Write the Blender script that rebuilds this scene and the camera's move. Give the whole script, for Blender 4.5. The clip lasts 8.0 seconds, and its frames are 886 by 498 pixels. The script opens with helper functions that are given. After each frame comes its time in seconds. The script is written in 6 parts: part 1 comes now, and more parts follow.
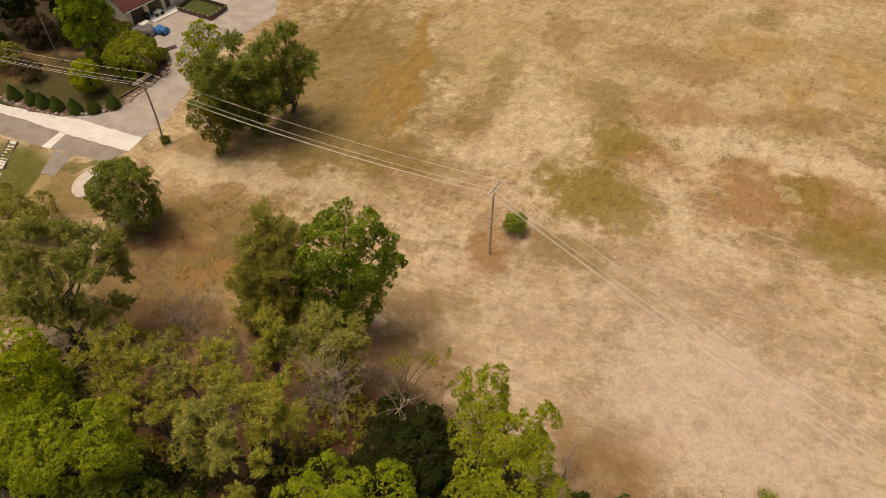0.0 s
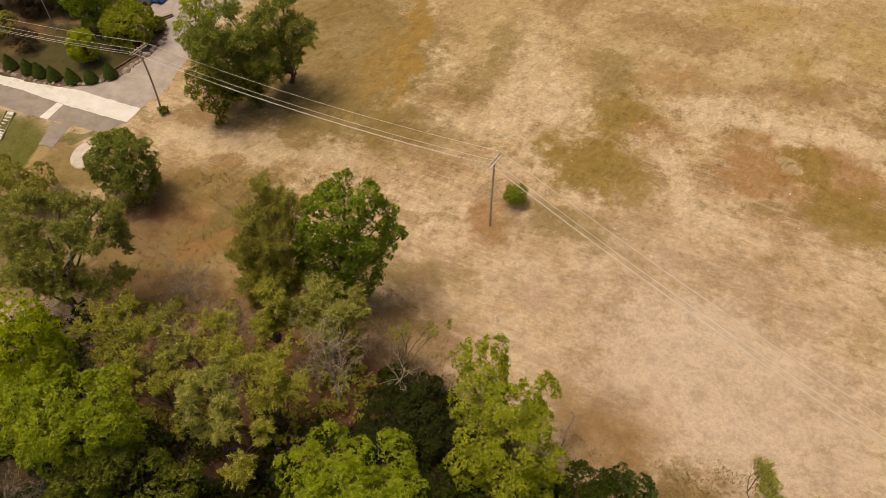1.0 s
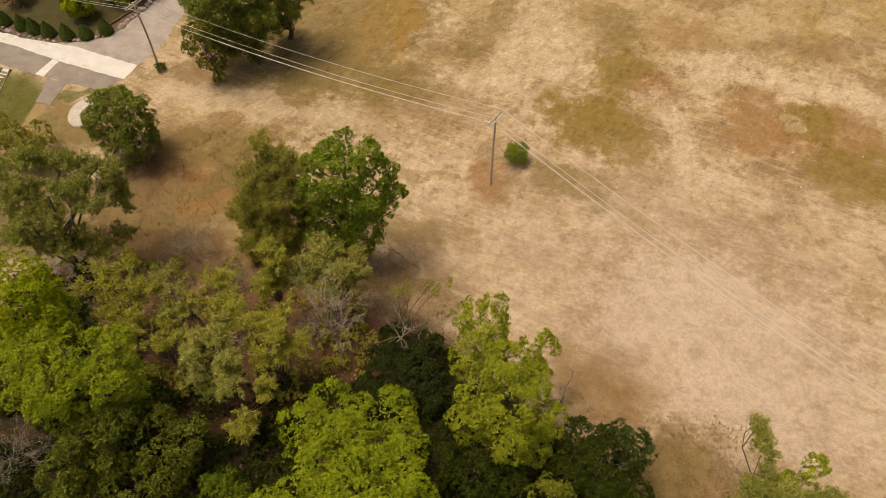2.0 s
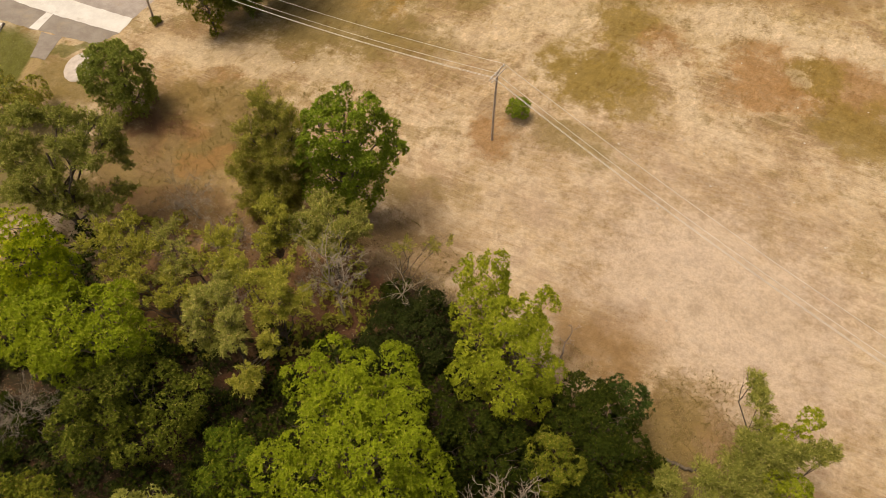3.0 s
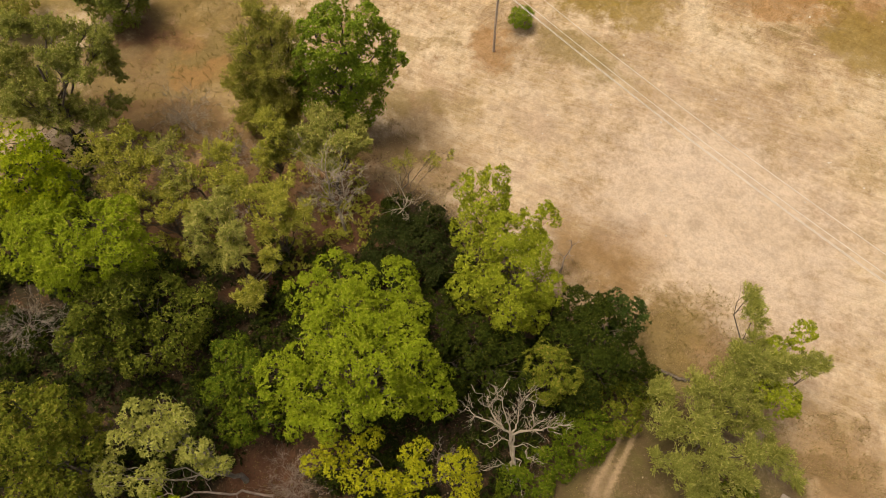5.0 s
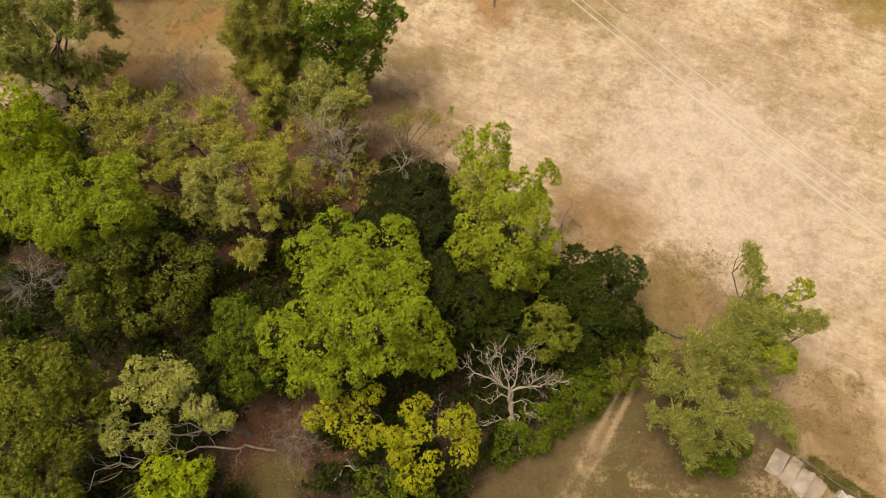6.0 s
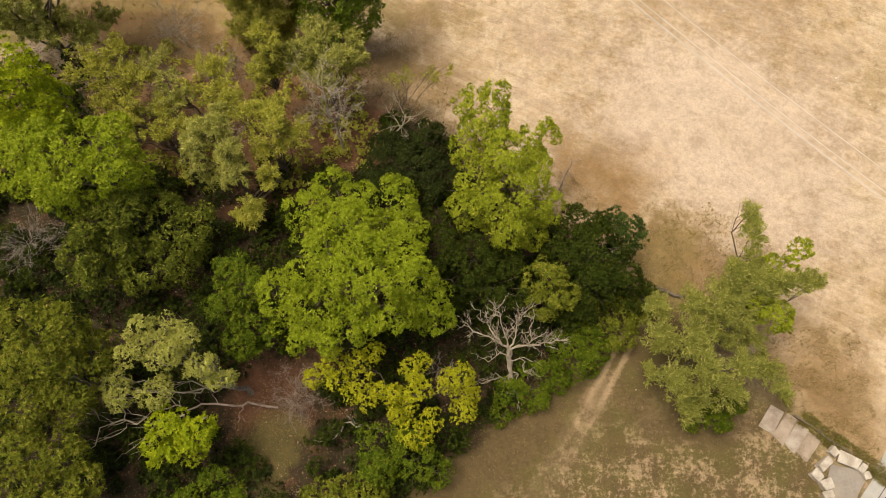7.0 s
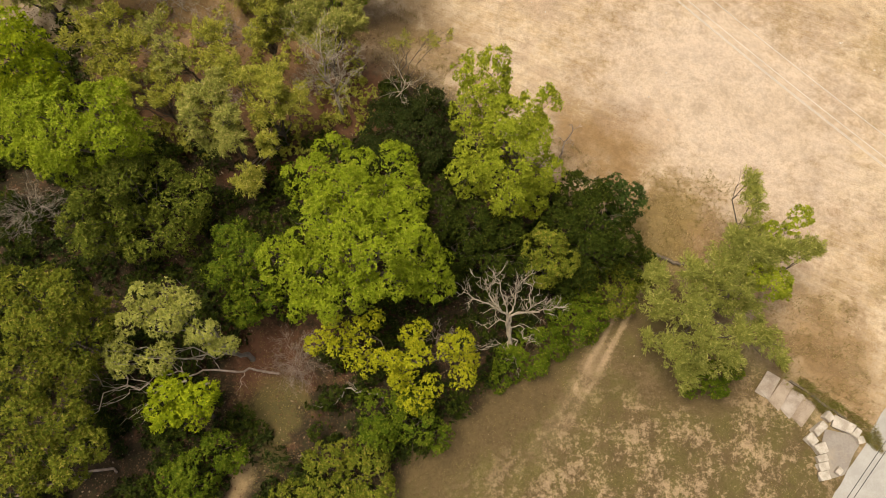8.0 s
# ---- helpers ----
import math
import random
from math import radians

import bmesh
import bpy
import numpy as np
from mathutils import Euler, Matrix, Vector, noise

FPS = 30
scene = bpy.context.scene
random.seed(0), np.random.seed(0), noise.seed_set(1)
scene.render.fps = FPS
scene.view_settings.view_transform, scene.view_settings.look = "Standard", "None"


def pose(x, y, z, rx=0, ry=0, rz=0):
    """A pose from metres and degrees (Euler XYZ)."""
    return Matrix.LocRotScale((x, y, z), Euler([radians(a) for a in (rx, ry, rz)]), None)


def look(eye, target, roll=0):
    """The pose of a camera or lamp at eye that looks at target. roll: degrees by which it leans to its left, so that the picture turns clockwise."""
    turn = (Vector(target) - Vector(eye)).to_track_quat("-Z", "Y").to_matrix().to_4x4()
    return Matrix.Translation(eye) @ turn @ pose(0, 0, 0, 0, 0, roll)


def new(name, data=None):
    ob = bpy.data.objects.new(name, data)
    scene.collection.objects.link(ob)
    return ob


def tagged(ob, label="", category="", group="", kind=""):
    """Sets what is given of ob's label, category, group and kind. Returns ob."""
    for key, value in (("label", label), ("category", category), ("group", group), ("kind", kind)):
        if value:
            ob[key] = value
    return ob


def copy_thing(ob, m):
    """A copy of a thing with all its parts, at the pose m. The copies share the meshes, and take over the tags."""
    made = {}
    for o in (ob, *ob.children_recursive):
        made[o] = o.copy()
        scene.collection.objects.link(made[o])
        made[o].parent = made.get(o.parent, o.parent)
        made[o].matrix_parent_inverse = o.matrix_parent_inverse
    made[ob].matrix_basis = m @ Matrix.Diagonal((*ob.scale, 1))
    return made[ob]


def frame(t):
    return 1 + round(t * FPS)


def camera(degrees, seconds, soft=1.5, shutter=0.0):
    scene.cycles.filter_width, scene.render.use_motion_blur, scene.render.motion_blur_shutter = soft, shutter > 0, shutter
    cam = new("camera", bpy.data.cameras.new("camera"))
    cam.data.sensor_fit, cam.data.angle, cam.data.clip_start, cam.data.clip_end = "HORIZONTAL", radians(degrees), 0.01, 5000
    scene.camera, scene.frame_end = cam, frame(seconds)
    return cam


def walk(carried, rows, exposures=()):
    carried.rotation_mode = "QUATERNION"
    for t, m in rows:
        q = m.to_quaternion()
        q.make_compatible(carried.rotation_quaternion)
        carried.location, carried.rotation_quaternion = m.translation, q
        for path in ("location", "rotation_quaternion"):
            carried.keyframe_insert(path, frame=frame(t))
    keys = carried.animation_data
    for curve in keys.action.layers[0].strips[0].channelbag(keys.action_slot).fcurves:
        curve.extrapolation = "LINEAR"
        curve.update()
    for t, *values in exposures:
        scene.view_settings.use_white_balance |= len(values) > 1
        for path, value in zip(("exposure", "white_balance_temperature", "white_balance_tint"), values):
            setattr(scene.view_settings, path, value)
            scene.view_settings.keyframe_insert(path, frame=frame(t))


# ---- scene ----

# ---------------------------------------------------------------- camera and its turn
cam = camera(64.42, 8.0, soft=0.85)
EYE = Vector((0, 0, 60))


def aim(pitch, yaw, roll):
    """The hovering camera's pose from degrees below the horizon, to the left of +y, and lean."""
    p, a = radians(pitch), radians(yaw)
    ahead = Vector((-math.sin(a) * math.cos(p), math.cos(a) * math.cos(p), -math.sin(p)))
    return look(EYE, EYE + ahead * 50, roll)


PATH = [
    (0, aim(47.85, 0.03, 0.18)), (0.5, aim(48.84, 0.03, 0.18)), (1, aim(50.17, 0.05, 0.17)),
    (1.5, aim(51.81, 0.09, 0.13)), (3, aim(57.04, 0.24, 0.0)), (3.5, aim(58.81, 0.31, -0.08)),
    (4, aim(60.53, 0.35, -0.12)), (4.5, aim(62.23, 0.35, -0.12)), (6, aim(67.31, 0.28, -0.08)),
    (6.5, aim(68.97, 0.24, -0.05)), (7, aim(70.6, 0.17, 0.01)), (7.5, aim(72.09, 0.12, 0.07)),
    (8, aim(73.26, 0.1, 0.1)),
]
walk(cam, PATH, exposures=[(0, -0.36, 7200, 9), (4, -0.11, 6900, 6), (8, 0.18, 6450, 3)])

# ---------------------------------------------------------------- sky and sun
SUN_AZ, SUN_EL = radians(-75), radians(73)  # azimuth from +y towards +x
world = bpy.data.worlds.new("sky")
scene.world = world
world.use_nodes = True
wn = world.node_tree.nodes
sky = wn.new("ShaderNodeTexSky")
sky.sky_type = "NISHITA"
sky.sun_disc = False
sky.sun_elevation, sky.sun_rotation = SUN_EL, SUN_AZ
sky.air_density, sky.dust_density, sky.ozone_density = 0.7, 8.0, 0.5
wn["Background"].inputs["Strength"].default_value = 0.115
world.node_tree.links.new(sky.outputs[0], wn["Background"].inputs["Color"])

sun = new("sun", bpy.data.lights.new("sun", "SUN"))
sun.data.energy, sun.data.angle, sun.data.color = 2.2, radians(26), (1.0, 0.9, 0.76)
way = Vector((math.sin(SUN_AZ) * math.cos(SUN_EL), math.cos(SUN_AZ) * math.cos(SUN_EL), math.sin(SUN_EL)))
sun.matrix_world = look(way * 200, (0, 0, 0))

# ---------------------------------------------------------------- materials
class Nodes:
    """Short hand for a node material."""

    def __init__(self, name, rough=0.9):
        self.mat = bpy.data.materials.new(name)
        self.mat.use_nodes = True
        self.tree = self.mat.node_tree
        self.bsdf = self.tree.nodes["Principled BSDF"]
        self.bsdf.inputs["Roughness"].default_value = rough
        self.bsdf.inputs["Specular IOR Level"].default_value = 0.2
        self.geo = self.tree.nodes.new("ShaderNodeNewGeometry")
        self.pos = self.geo.outputs["Position"]
        split = self.tree.nodes.new("ShaderNodeSeparateXYZ")
        self.link(self.pos, split.inputs[0])
        self.plane = (split.outputs[0], split.outputs[1])

    def link(self, a, b):
        self.tree.links.new(a, b)

    def put(self, socket, value):
        if hasattr(value, "links"):
            self.link(value, socket)
        else:
            socket.default_value = value

    def math(self, op, a, b=0.0, clamp=False):
        n = self.tree.nodes.new("ShaderNodeMath")
        n.operation, n.use_clamp = op, clamp
        self.put(n.inputs[0], a)
        self.put(n.inputs[1], b)
        return n.outputs[0]

    def madd(self, a, b, c):
        n = self.tree.nodes.new("ShaderNodeMath")
        n.operation = "MULTIPLY_ADD"
        for socket, value in zip(n.inputs, (a, b, c)):
            self.put(socket, value)
        return n.outputs[0]

    def noise(self, scale, detail=4.0, rough=0.55, where=None, stretch=None, warp=0.0):
        n = self.tree.nodes.new("ShaderNodeTexNoise")
        n.inputs["Scale"].default_value, n.inputs["Detail"].default_value = scale, detail
        n.inputs["Roughness"].default_value, n.inputs["Distortion"].default_value = rough, warp
        where = where or self.pos
        if stretch:
            m = self.tree.nodes.new("ShaderNodeMapping")
            m.vector_type = "TEXTURE"
            m.inputs["Rotation"].default_value = (0, 0, radians(stretch[0]))
            m.inputs["Scale"].default_value = (stretch[1], stretch[2], 1)
            self.link(where, m.inputs["Vector"])
            where = m.outputs[0]
        self.link(where, n.inputs["Vector"])
        return n.outputs["Fac"]

    def ramp(self, value, low, high):
        n = self.tree.nodes.new("ShaderNodeMapRange")
        n.interpolation_type = "SMOOTHSTEP"
        self.put(n.inputs["Value"], value)
        n.inputs["From Min"].default_value, n.inputs["From Max"].default_value = low, high
        return n.outputs["Result"]

    def mix(self, fac, a, b, blend="MIX"):
        n = self.tree.nodes.new("ShaderNodeMix")
        n.data_type, n.blend_type = "RGBA", blend
        self.put(n.inputs[0], fac)
        for socket, v in ((n.inputs[6], a), (n.inputs[7], b)):
            self.put(socket, (*v, 1) if isinstance(v, tuple) else v)
        return n.outputs[2]

    def blob(self, x, y, rx, ry, turn=0.0, soft=0.5, wobble=None, amount=0.6, where=None):
        """1 inside a ragged ellipse on the ground, 0 outside."""
        px, py = where or self.plane
        c, w = math.cos(radians(turn)), math.sin(radians(turn))
        u = self.madd(px, c / rx, self.madd(py, w / rx, -(c * x + w * y) / rx))
        v = self.madd(px, -w / ry, self.madd(py, c / ry, (w * x - c * y) / ry))
        far = self.math("SQRT", self.madd(u, u, self.math("MULTIPLY", v, v)))
        if wobble is not None:
            far = self.math("ADD", far, self.math("MULTIPLY", self.math("SUBTRACT", wobble, 0.5), amount * 2))
        return self.ramp(far, 1 + soft, 1 - soft)

    def bump(self, height, strength=0.5, distance=0.05):
        n = self.tree.nodes.new("ShaderNodeBump")
        n.inputs["Strength"].default_value, n.inputs["Distance"].default_value = strength, distance
        self.link(height, n.inputs["Height"])
        self.link(n.outputs[0], self.bsdf.inputs["Normal"])

    def colour(self, value):
        self.put(self.bsdf.inputs["Base Color"], (*value, 1) if isinstance(value, tuple) else value)
        return self


def road_surface(name, a, b, dirt):
    """Worn paving: stains, grain and drifts of dirt."""
    m = Nodes(name, 0.9)
    stain, grain, drift = m.noise(0.5, 6, 0.65), m.noise(7, 4, 0.7), m.noise(0.18, 5, 0.7)
    col = m.mix(m.ramp(m.math("ADD", m.math("MULTIPLY", stain, 0.7), m.math("MULTIPLY", grain, 0.3)), 0.36, 0.64), a, b)
    col = m.mix(m.math("MULTIPLY", m.ramp(drift, 0.52, 0.66), 0.6), col, dirt)
    m.colour(col)
    m.bump(grain, 0.3, 0.02)
    return m.mat


def plain(name, a, b, scale=3.0, rough=0.8, relief=0.3, metal=0.0):
    """A surface of two near colours with stains and grain."""
    m = Nodes(name, rough)
    stain, grain = m.noise(scale), m.noise(scale * 14, 3)
    m.colour(m.mix(m.ramp(m.math("ADD", m.math("MULTIPLY", stain, 0.7), m.math("MULTIPLY", grain, 0.3)), 0.35, 0.65), a, b))
    m.bump(grain, relief, 0.02)
    m.bsdf.inputs["Metallic"].default_value = metal
    return m.mat


def leaf(name, a, b, c, glow=0.3):
    """Foliage: each leaf takes a colour between a and b, some of them c; light passes through."""
    m = Nodes(name, 0.7)
    m.bsdf.inputs["Specular IOR Level"].default_value = 0.08
    each = m.geo.outputs["Random Per Island"]
    drift = m.noise(1.1, 3)
    part = m.math("ADD", m.math("MULTIPLY", each, 0.55), m.math("MULTIPLY", m.ramp(drift, 0.3, 0.7), 0.45))
    col = m.mix(part, a, b)
    col = m.mix(m.ramp(m.math("FRACT", m.math("MULTIPLY", each, 17.0)), 0.86, 0.92), col, c)
    m.colour(col)
    t = m.tree.nodes.new("ShaderNodeBsdfTranslucent")
    m.link(col, t.inputs["Color"])
    s = m.tree.nodes.new("ShaderNodeMixShader")
    s.inputs[0].default_value = glow
    m.link(m.bsdf.outputs[0], s.inputs[1])
    m.link(t.outputs[0], s.inputs[2])
    m.link(s.outputs[0], m.tree.nodes["Material Output"].inputs["Surface"])
    return m.mat


BARK = plain("bark", (0.10, 0.075, 0.05), (0.2, 0.155, 0.11), 4, 0.95, 0.8)
DEAD = plain("dead_wood", (0.24, 0.19, 0.14), (0.4, 0.34, 0.26), 3, 0.9, 0.6)
TWIG = plain("dry_twigs", (0.24, 0.17, 0.125), (0.4, 0.31, 0.245), 2, 0.95, 0.5)
LIME = leaf("lime_leaves", (0.2, 0.255, 0.007), (0.42, 0.46, 0.014), (0.5, 0.5, 0.02))
BRIGHT = leaf("bright_leaves", (0.163, 0.213, 0.00873), (0.384, 0.441, 0.0194), (0.462, 0.456, 0.0485))
ASH = leaf("ash_leaves", (0.174, 0.21, 0.01), (0.416, 0.44, 0.03), (0.513, 0.49, 0.05))
CHARTREUSE = leaf("chartreuse_leaves", (0.26, 0.31, 0.006), (0.5, 0.52, 0.012), (0.55, 0.55, 0.03))
FOREST = leaf("forest_leaves", (0.0227, 0.0364, 0.00302), (0.0637, 0.0783, 0.00756), (0.106, 0.105, 0.0137))
GREEN = leaf("green_leaves", (0.0969, 0.122, 0.00961), (0.258, 0.258, 0.0231), (0.355, 0.3, 0.0484))
MAPLE = leaf("maple_leaves", (0.132, 0.196, 0.0149), (0.322, 0.402, 0.0322), (0.414, 0.437, 0.0517), 0.4)
OLIVE = leaf("olive_leaves", (0.215, 0.221, 0.0265), (0.468, 0.427, 0.0778), (0.563, 0.455, 0.124), 0.42)
SALLOW = leaf("sallow_leaves", (0.229, 0.243, 0.0245), (0.537, 0.485, 0.0718), (0.62, 0.553, 0.122))
WILLOW = leaf("willow_leaves", (0.231, 0.242, 0.0355), (0.502, 0.471, 0.113), (0.612, 0.511, 0.162))
GREY = leaf("grey_green_leaves", (0.25, 0.255, 0.042), (0.5, 0.48, 0.1), (0.56, 0.51, 0.16))
GARDEN = leaf("garden_leaves", (0.17, 0.26, 0.012), (0.4, 0.49, 0.03), (0.5, 0.52, 0.05), 0.42)
# darker copy of the green leaves: the wider crown's shade put into the colour
SHADED_GREEN = leaf("shaded_leaves", (0.08, 0.0992, 0.0096), (0.192, 0.208, 0.0208), (0.32, 0.304, 0.048), 0.3)
OAK = leaf("oak_leaves", (0.198, 0.21, 0.036), (0.444, 0.438, 0.096), (0.528, 0.468, 0.144), 0.42)
ELM = leaf("elm_leaves", (0.154, 0.187, 0.0264), (0.352, 0.385, 0.066), (0.44, 0.418, 0.11), 0.42)
SILVER = leaf("tamarisk_sprays", (0.2, 0.21, 0.036), (0.45, 0.435, 0.095), (0.55, 0.5, 0.14), 0.42)
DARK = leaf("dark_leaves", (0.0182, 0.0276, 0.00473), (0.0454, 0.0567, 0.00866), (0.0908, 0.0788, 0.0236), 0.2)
BLUISH = leaf("bluish_leaves", (0.0338, 0.0612, 0.009), (0.0825, 0.115, 0.0195), (0.112, 0.13, 0.03))
GOLD = leaf("golden_leaves", (0.25, 0.257, 0.00776), (0.52, 0.504, 0.0194), (0.582, 0.514, 0.0291))
SHRUB = leaf("shrub_leaves", (0.0583, 0.0994, 0.00449), (0.168, 0.199, 0.0112), (0.247, 0.246, 0.0224))
HEDGE = leaf("conifer_needles", (0.05, 0.075, 0.01), (0.1, 0.13, 0.02), (0.13, 0.14, 0.03), 0.15)
RUSSET = leaf("russet_leaves", (0.07, 0.045, 0.025), (0.13, 0.085, 0.045), (0.16, 0.12, 0.06))
CONCRETE = road_surface("pale_concrete", (0.66, 0.605, 0.54), (0.78, 0.73, 0.66), (0.45, 0.37, 0.28))
ASPHALT = road_surface("worn_asphalt", (0.25, 0.205, 0.165), (0.33, 0.28, 0.23), (0.38, 0.3, 0.21))
DRIVE = road_surface("dusty_drive", (0.33, 0.275, 0.235), (0.46, 0.39, 0.335), (0.42, 0.33, 0.24))
LIMESTONE = plain("limestone", (0.36, 0.29, 0.22), (0.58, 0.5, 0.4), 1.4, 0.85, 0.5)
ROCK = plain("garden_rock", (0.25, 0.19, 0.14), (0.45, 0.37, 0.3), 1.5, 0.9, 0.6)
GRAVEL = plain("gravel", (0.5, 0.42, 0.35), (0.64, 0.55, 0.47), 1.5, 0.95, 0.9)
MULCH = plain("mulch", (0.1, 0.065, 0.045), (0.2, 0.13, 0.09), 1.5, 0.95, 0.8)
POLE = plain("weathered_pole", (0.46, 0.37, 0.29), (0.6, 0.5, 0.4), 2, 0.9, 0.4)
CABLE = plain("cable", (0.62, 0.56, 0.47), (0.76, 0.7, 0.6), 2, 0.5, 0.1)
PORCELAIN = plain("porcelain", (0.6, 0.58, 0.55), (0.75, 0.73, 0.7), 4, 0.3, 0.05)
STEEL = plain("galvanised_steel", (0.4, 0.4, 0.4), (0.52, 0.52, 0.52), 3, 0.5, 0.1, 0.6)
CREAM = plain("cream_siding", (0.74, 0.68, 0.53), (0.84, 0.78, 0.63), 1, 0.7, 0.1)
WHITE = plain("white_paint", (0.72, 0.7, 0.66), (0.82, 0.8, 0.76), 1, 0.6, 0.05)
SHINGLE = plain("red_brown_shingles", (0.085, 0.03, 0.025), (0.135, 0.055, 0.042), 2, 0.9, 0.6)
BROWN = plain("brown_door", (0.1, 0.065, 0.045), (0.14, 0.095, 0.065), 1, 0.6, 0.1)
OLIVE_PAINT = plain("olive_door", (0.1, 0.095, 0.05), (0.14, 0.13, 0.07), 1, 0.6, 0.1)
TIMBER = plain("timber_boards", (0.13, 0.085, 0.05), (0.21, 0.145, 0.09), 2, 0.85, 0.4)
BLUE = plain("blue_tarp", (0.03, 0.13, 0.36), (0.07, 0.22, 0.5), 2, 0.5, 0.5)
GREY_TARP = plain("grey_tarp", (0.1, 0.09, 0.085), (0.17, 0.155, 0.145), 2, 0.6, 0.5)
WHITE_TARP = plain("white_tarp", (0.6, 0.57, 0.52), (0.75, 0.72, 0.67), 2, 0.6, 0.5)
BLACK = plain("black_plastic", (0.02, 0.02, 0.02), (0.04, 0.04, 0.04), 2, 0.6, 0.1)
GLASS = plain("window_glass", (0.03, 0.035, 0.04), (0.05, 0.055, 0.06), 1, 0.08, 0.0)
TAR = plain("tar_line", (0.05, 0.045, 0.04), (0.08, 0.07, 0.06), 2, 0.8, 0.1)
PALE_ROAD = road_surface("pale_road", (0.36, 0.325, 0.28), (0.44, 0.4, 0.35), (0.42, 0.35, 0.27))
DRY_BLADES = leaf("dry_grass_blades", (0.3, 0.2, 0.085), (0.56, 0.42, 0.22), (0.22, 0.17, 0.06), 0.3)
GREEN_BLADES = leaf("green_grass_blades", (0.17, 0.13, 0.035), (0.3, 0.23, 0.075), (0.42, 0.31, 0.14), 0.3)
LUSH_BLADES = leaf("lush_grass_blades", (0.12, 0.12, 0.02), (0.24, 0.22, 0.04), (0.36, 0.28, 0.1), 0.3)
LITTER = leaf("fallen_leaves", (0.07, 0.04, 0.02), (0.18, 0.105, 0.055), (0.28, 0.2, 0.12), 0.1)
SLAB_STONE = plain("worn_slab_stone", (0.25, 0.18, 0.122), (0.4, 0.31, 0.225), 0.9, 0.9, 0.6)
PALE_SLAB = plain("pale_slab_stone", (0.27, 0.205, 0.15), (0.43, 0.35, 0.275), 1.1, 0.9, 0.6)
PALE_WOOD = plain("bleached_wood", (0.33, 0.258, 0.178), (0.49, 0.4, 0.286), 3, 0.9, 0.6)

# ---------------------------------------------------------------- ground
def ground_material():
    m = Nodes("dry_ground", 0.95)
    big, mid, fine = m.noise(0.06, 5, 0.6), m.noise(0.4, 8, 0.72), m.noise(2.2, 8, 0.78)
    streak = m.noise(1.0, 7, 0.75, stretch=(-20, 2.2, 0.4))
    cross = m.noise(1.0, 6, 0.75, stretch=(52, 3.0, 0.5))
    tufts = m.noise(7.0, 5, 0.8)
    rag = m.math("ADD", m.math("MULTIPLY", mid, 0.62), m.math("MULTIPLY", fine, 0.38))
    # mown dry field: straw with pale worn, tan, rusty and greenish blotches of several sizes
    b1, b2, b3 = m.noise(0.1, 8, 0.68), m.noise(0.6, 8, 0.78), m.noise(0.17, 8, 0.72)
    col = m.mix(m.ramp(mid, 0.4, 0.6), STRAW, PALE)
    col = m.mix(m.math("MULTIPLY", m.ramp(b1, 0.49, 0.57), 0.75), col, TAN)
    col = m.mix(m.math("MULTIPLY", m.ramp(b1, 0.47, 0.38), 0.6), col, PALE)
    col = m.mix(m.math("MULTIPLY", m.ramp(b2, 0.54, 0.64), 0.6), col, TAN)
    col = m.mix(m.math("MULTIPLY", m.ramp(b2, 0.44, 0.35), 0.6), col, PALE)
    col = m.mix(m.math("MULTIPLY", m.ramp(b3, 0.54, 0.6), 0.55), col, KHAKI)
    col = m.mix(m.math("MULTIPLY", m.ramp(b3, 0.45, 0.38), 0.5), col, RUST)
    col = m.mix(m.math("MULTIPLY", m.ramp(streak, 0.54, 0.7), m.ramp(b1, 0.6, 0.4)), col, m.mix(0.6, col, TAN))
    col = m.mix(m.math("MULTIPLY", m.ramp(cross, 0.55, 0.7), 0.3), col, STRAW)
    # the middle of the field is trodden pale, in drifts
    swept = m.noise(1.0, 8, 0.72, warp=0.6, stretch=(-27, 5.5, 0.7))
    col = m.mix(m.math("MULTIPLY", m.ramp(swept, 0.52, 0.62), 0.42), col, TAN)
    col = m.mix(m.math("MULTIPLY", m.ramp(swept, 0.46, 0.37), 0.45), col, PALE)
    drift = m.mix(m.ramp(m.math("ADD", m.math("MULTIPLY", b3, 0.6), m.math("MULTIPLY", streak, 0.4)), 0.42, 0.58), PINKISH, DUSTY)
    col = m.mix(m.math("MULTIPLY", m.blob(24, 36, 30, 20, -40, soft=0.7, wobble=rag, amount=1.0), 0.55), col, drift)

    # rough tussocks over the far field, tuft shadows painted in as short strokes
    rough = m.ramp(m.plane[1], 42, 62)
    stroke = m.noise(1.0, 7, 0.74, warp=0.8, stretch=(50, 2.0, 0.95))
    knot = m.noise(1.5, 6, 0.72)
    # outlines of the patches wander
    swirl = (m.madd(m.noise(0.21, 6, 0.62), 10.0, m.math("SUBTRACT", m.plane[0], 5.0)), m.madd(m.noise(0.19, 6, 0.62), 10.0, m.math("SUBTRACT", m.plane[1], 5.0)))

    def patch(col, colour, strength, *where, **how):
        how["amount"] = 1.9 * how["amount"] if "amount" in how else 1.5
        if how["amount"] > 0.9 and min(where[2:4]) > 1.2:
            how["soft"], how["where"] = 0.65 * how["soft"], swirl
        return m.mix(m.math("MULTIPLY", m.blob(*where, wobble=rag, **how), strength), col, colour)

    col = patch(col, FADED, 0.55, 40, 98, 48, 26, soft=0.6, amount=0.8)
    col = patch(col, KHAKI, 0.8, -16, 88, 15, 22, soft=0.5, amount=0.9)
    col = patch(col, (0.3, 0.18, 0.045), 0.85, -4.6, 90, 1.5, 17, -8, soft=0.5, amount=0.5)
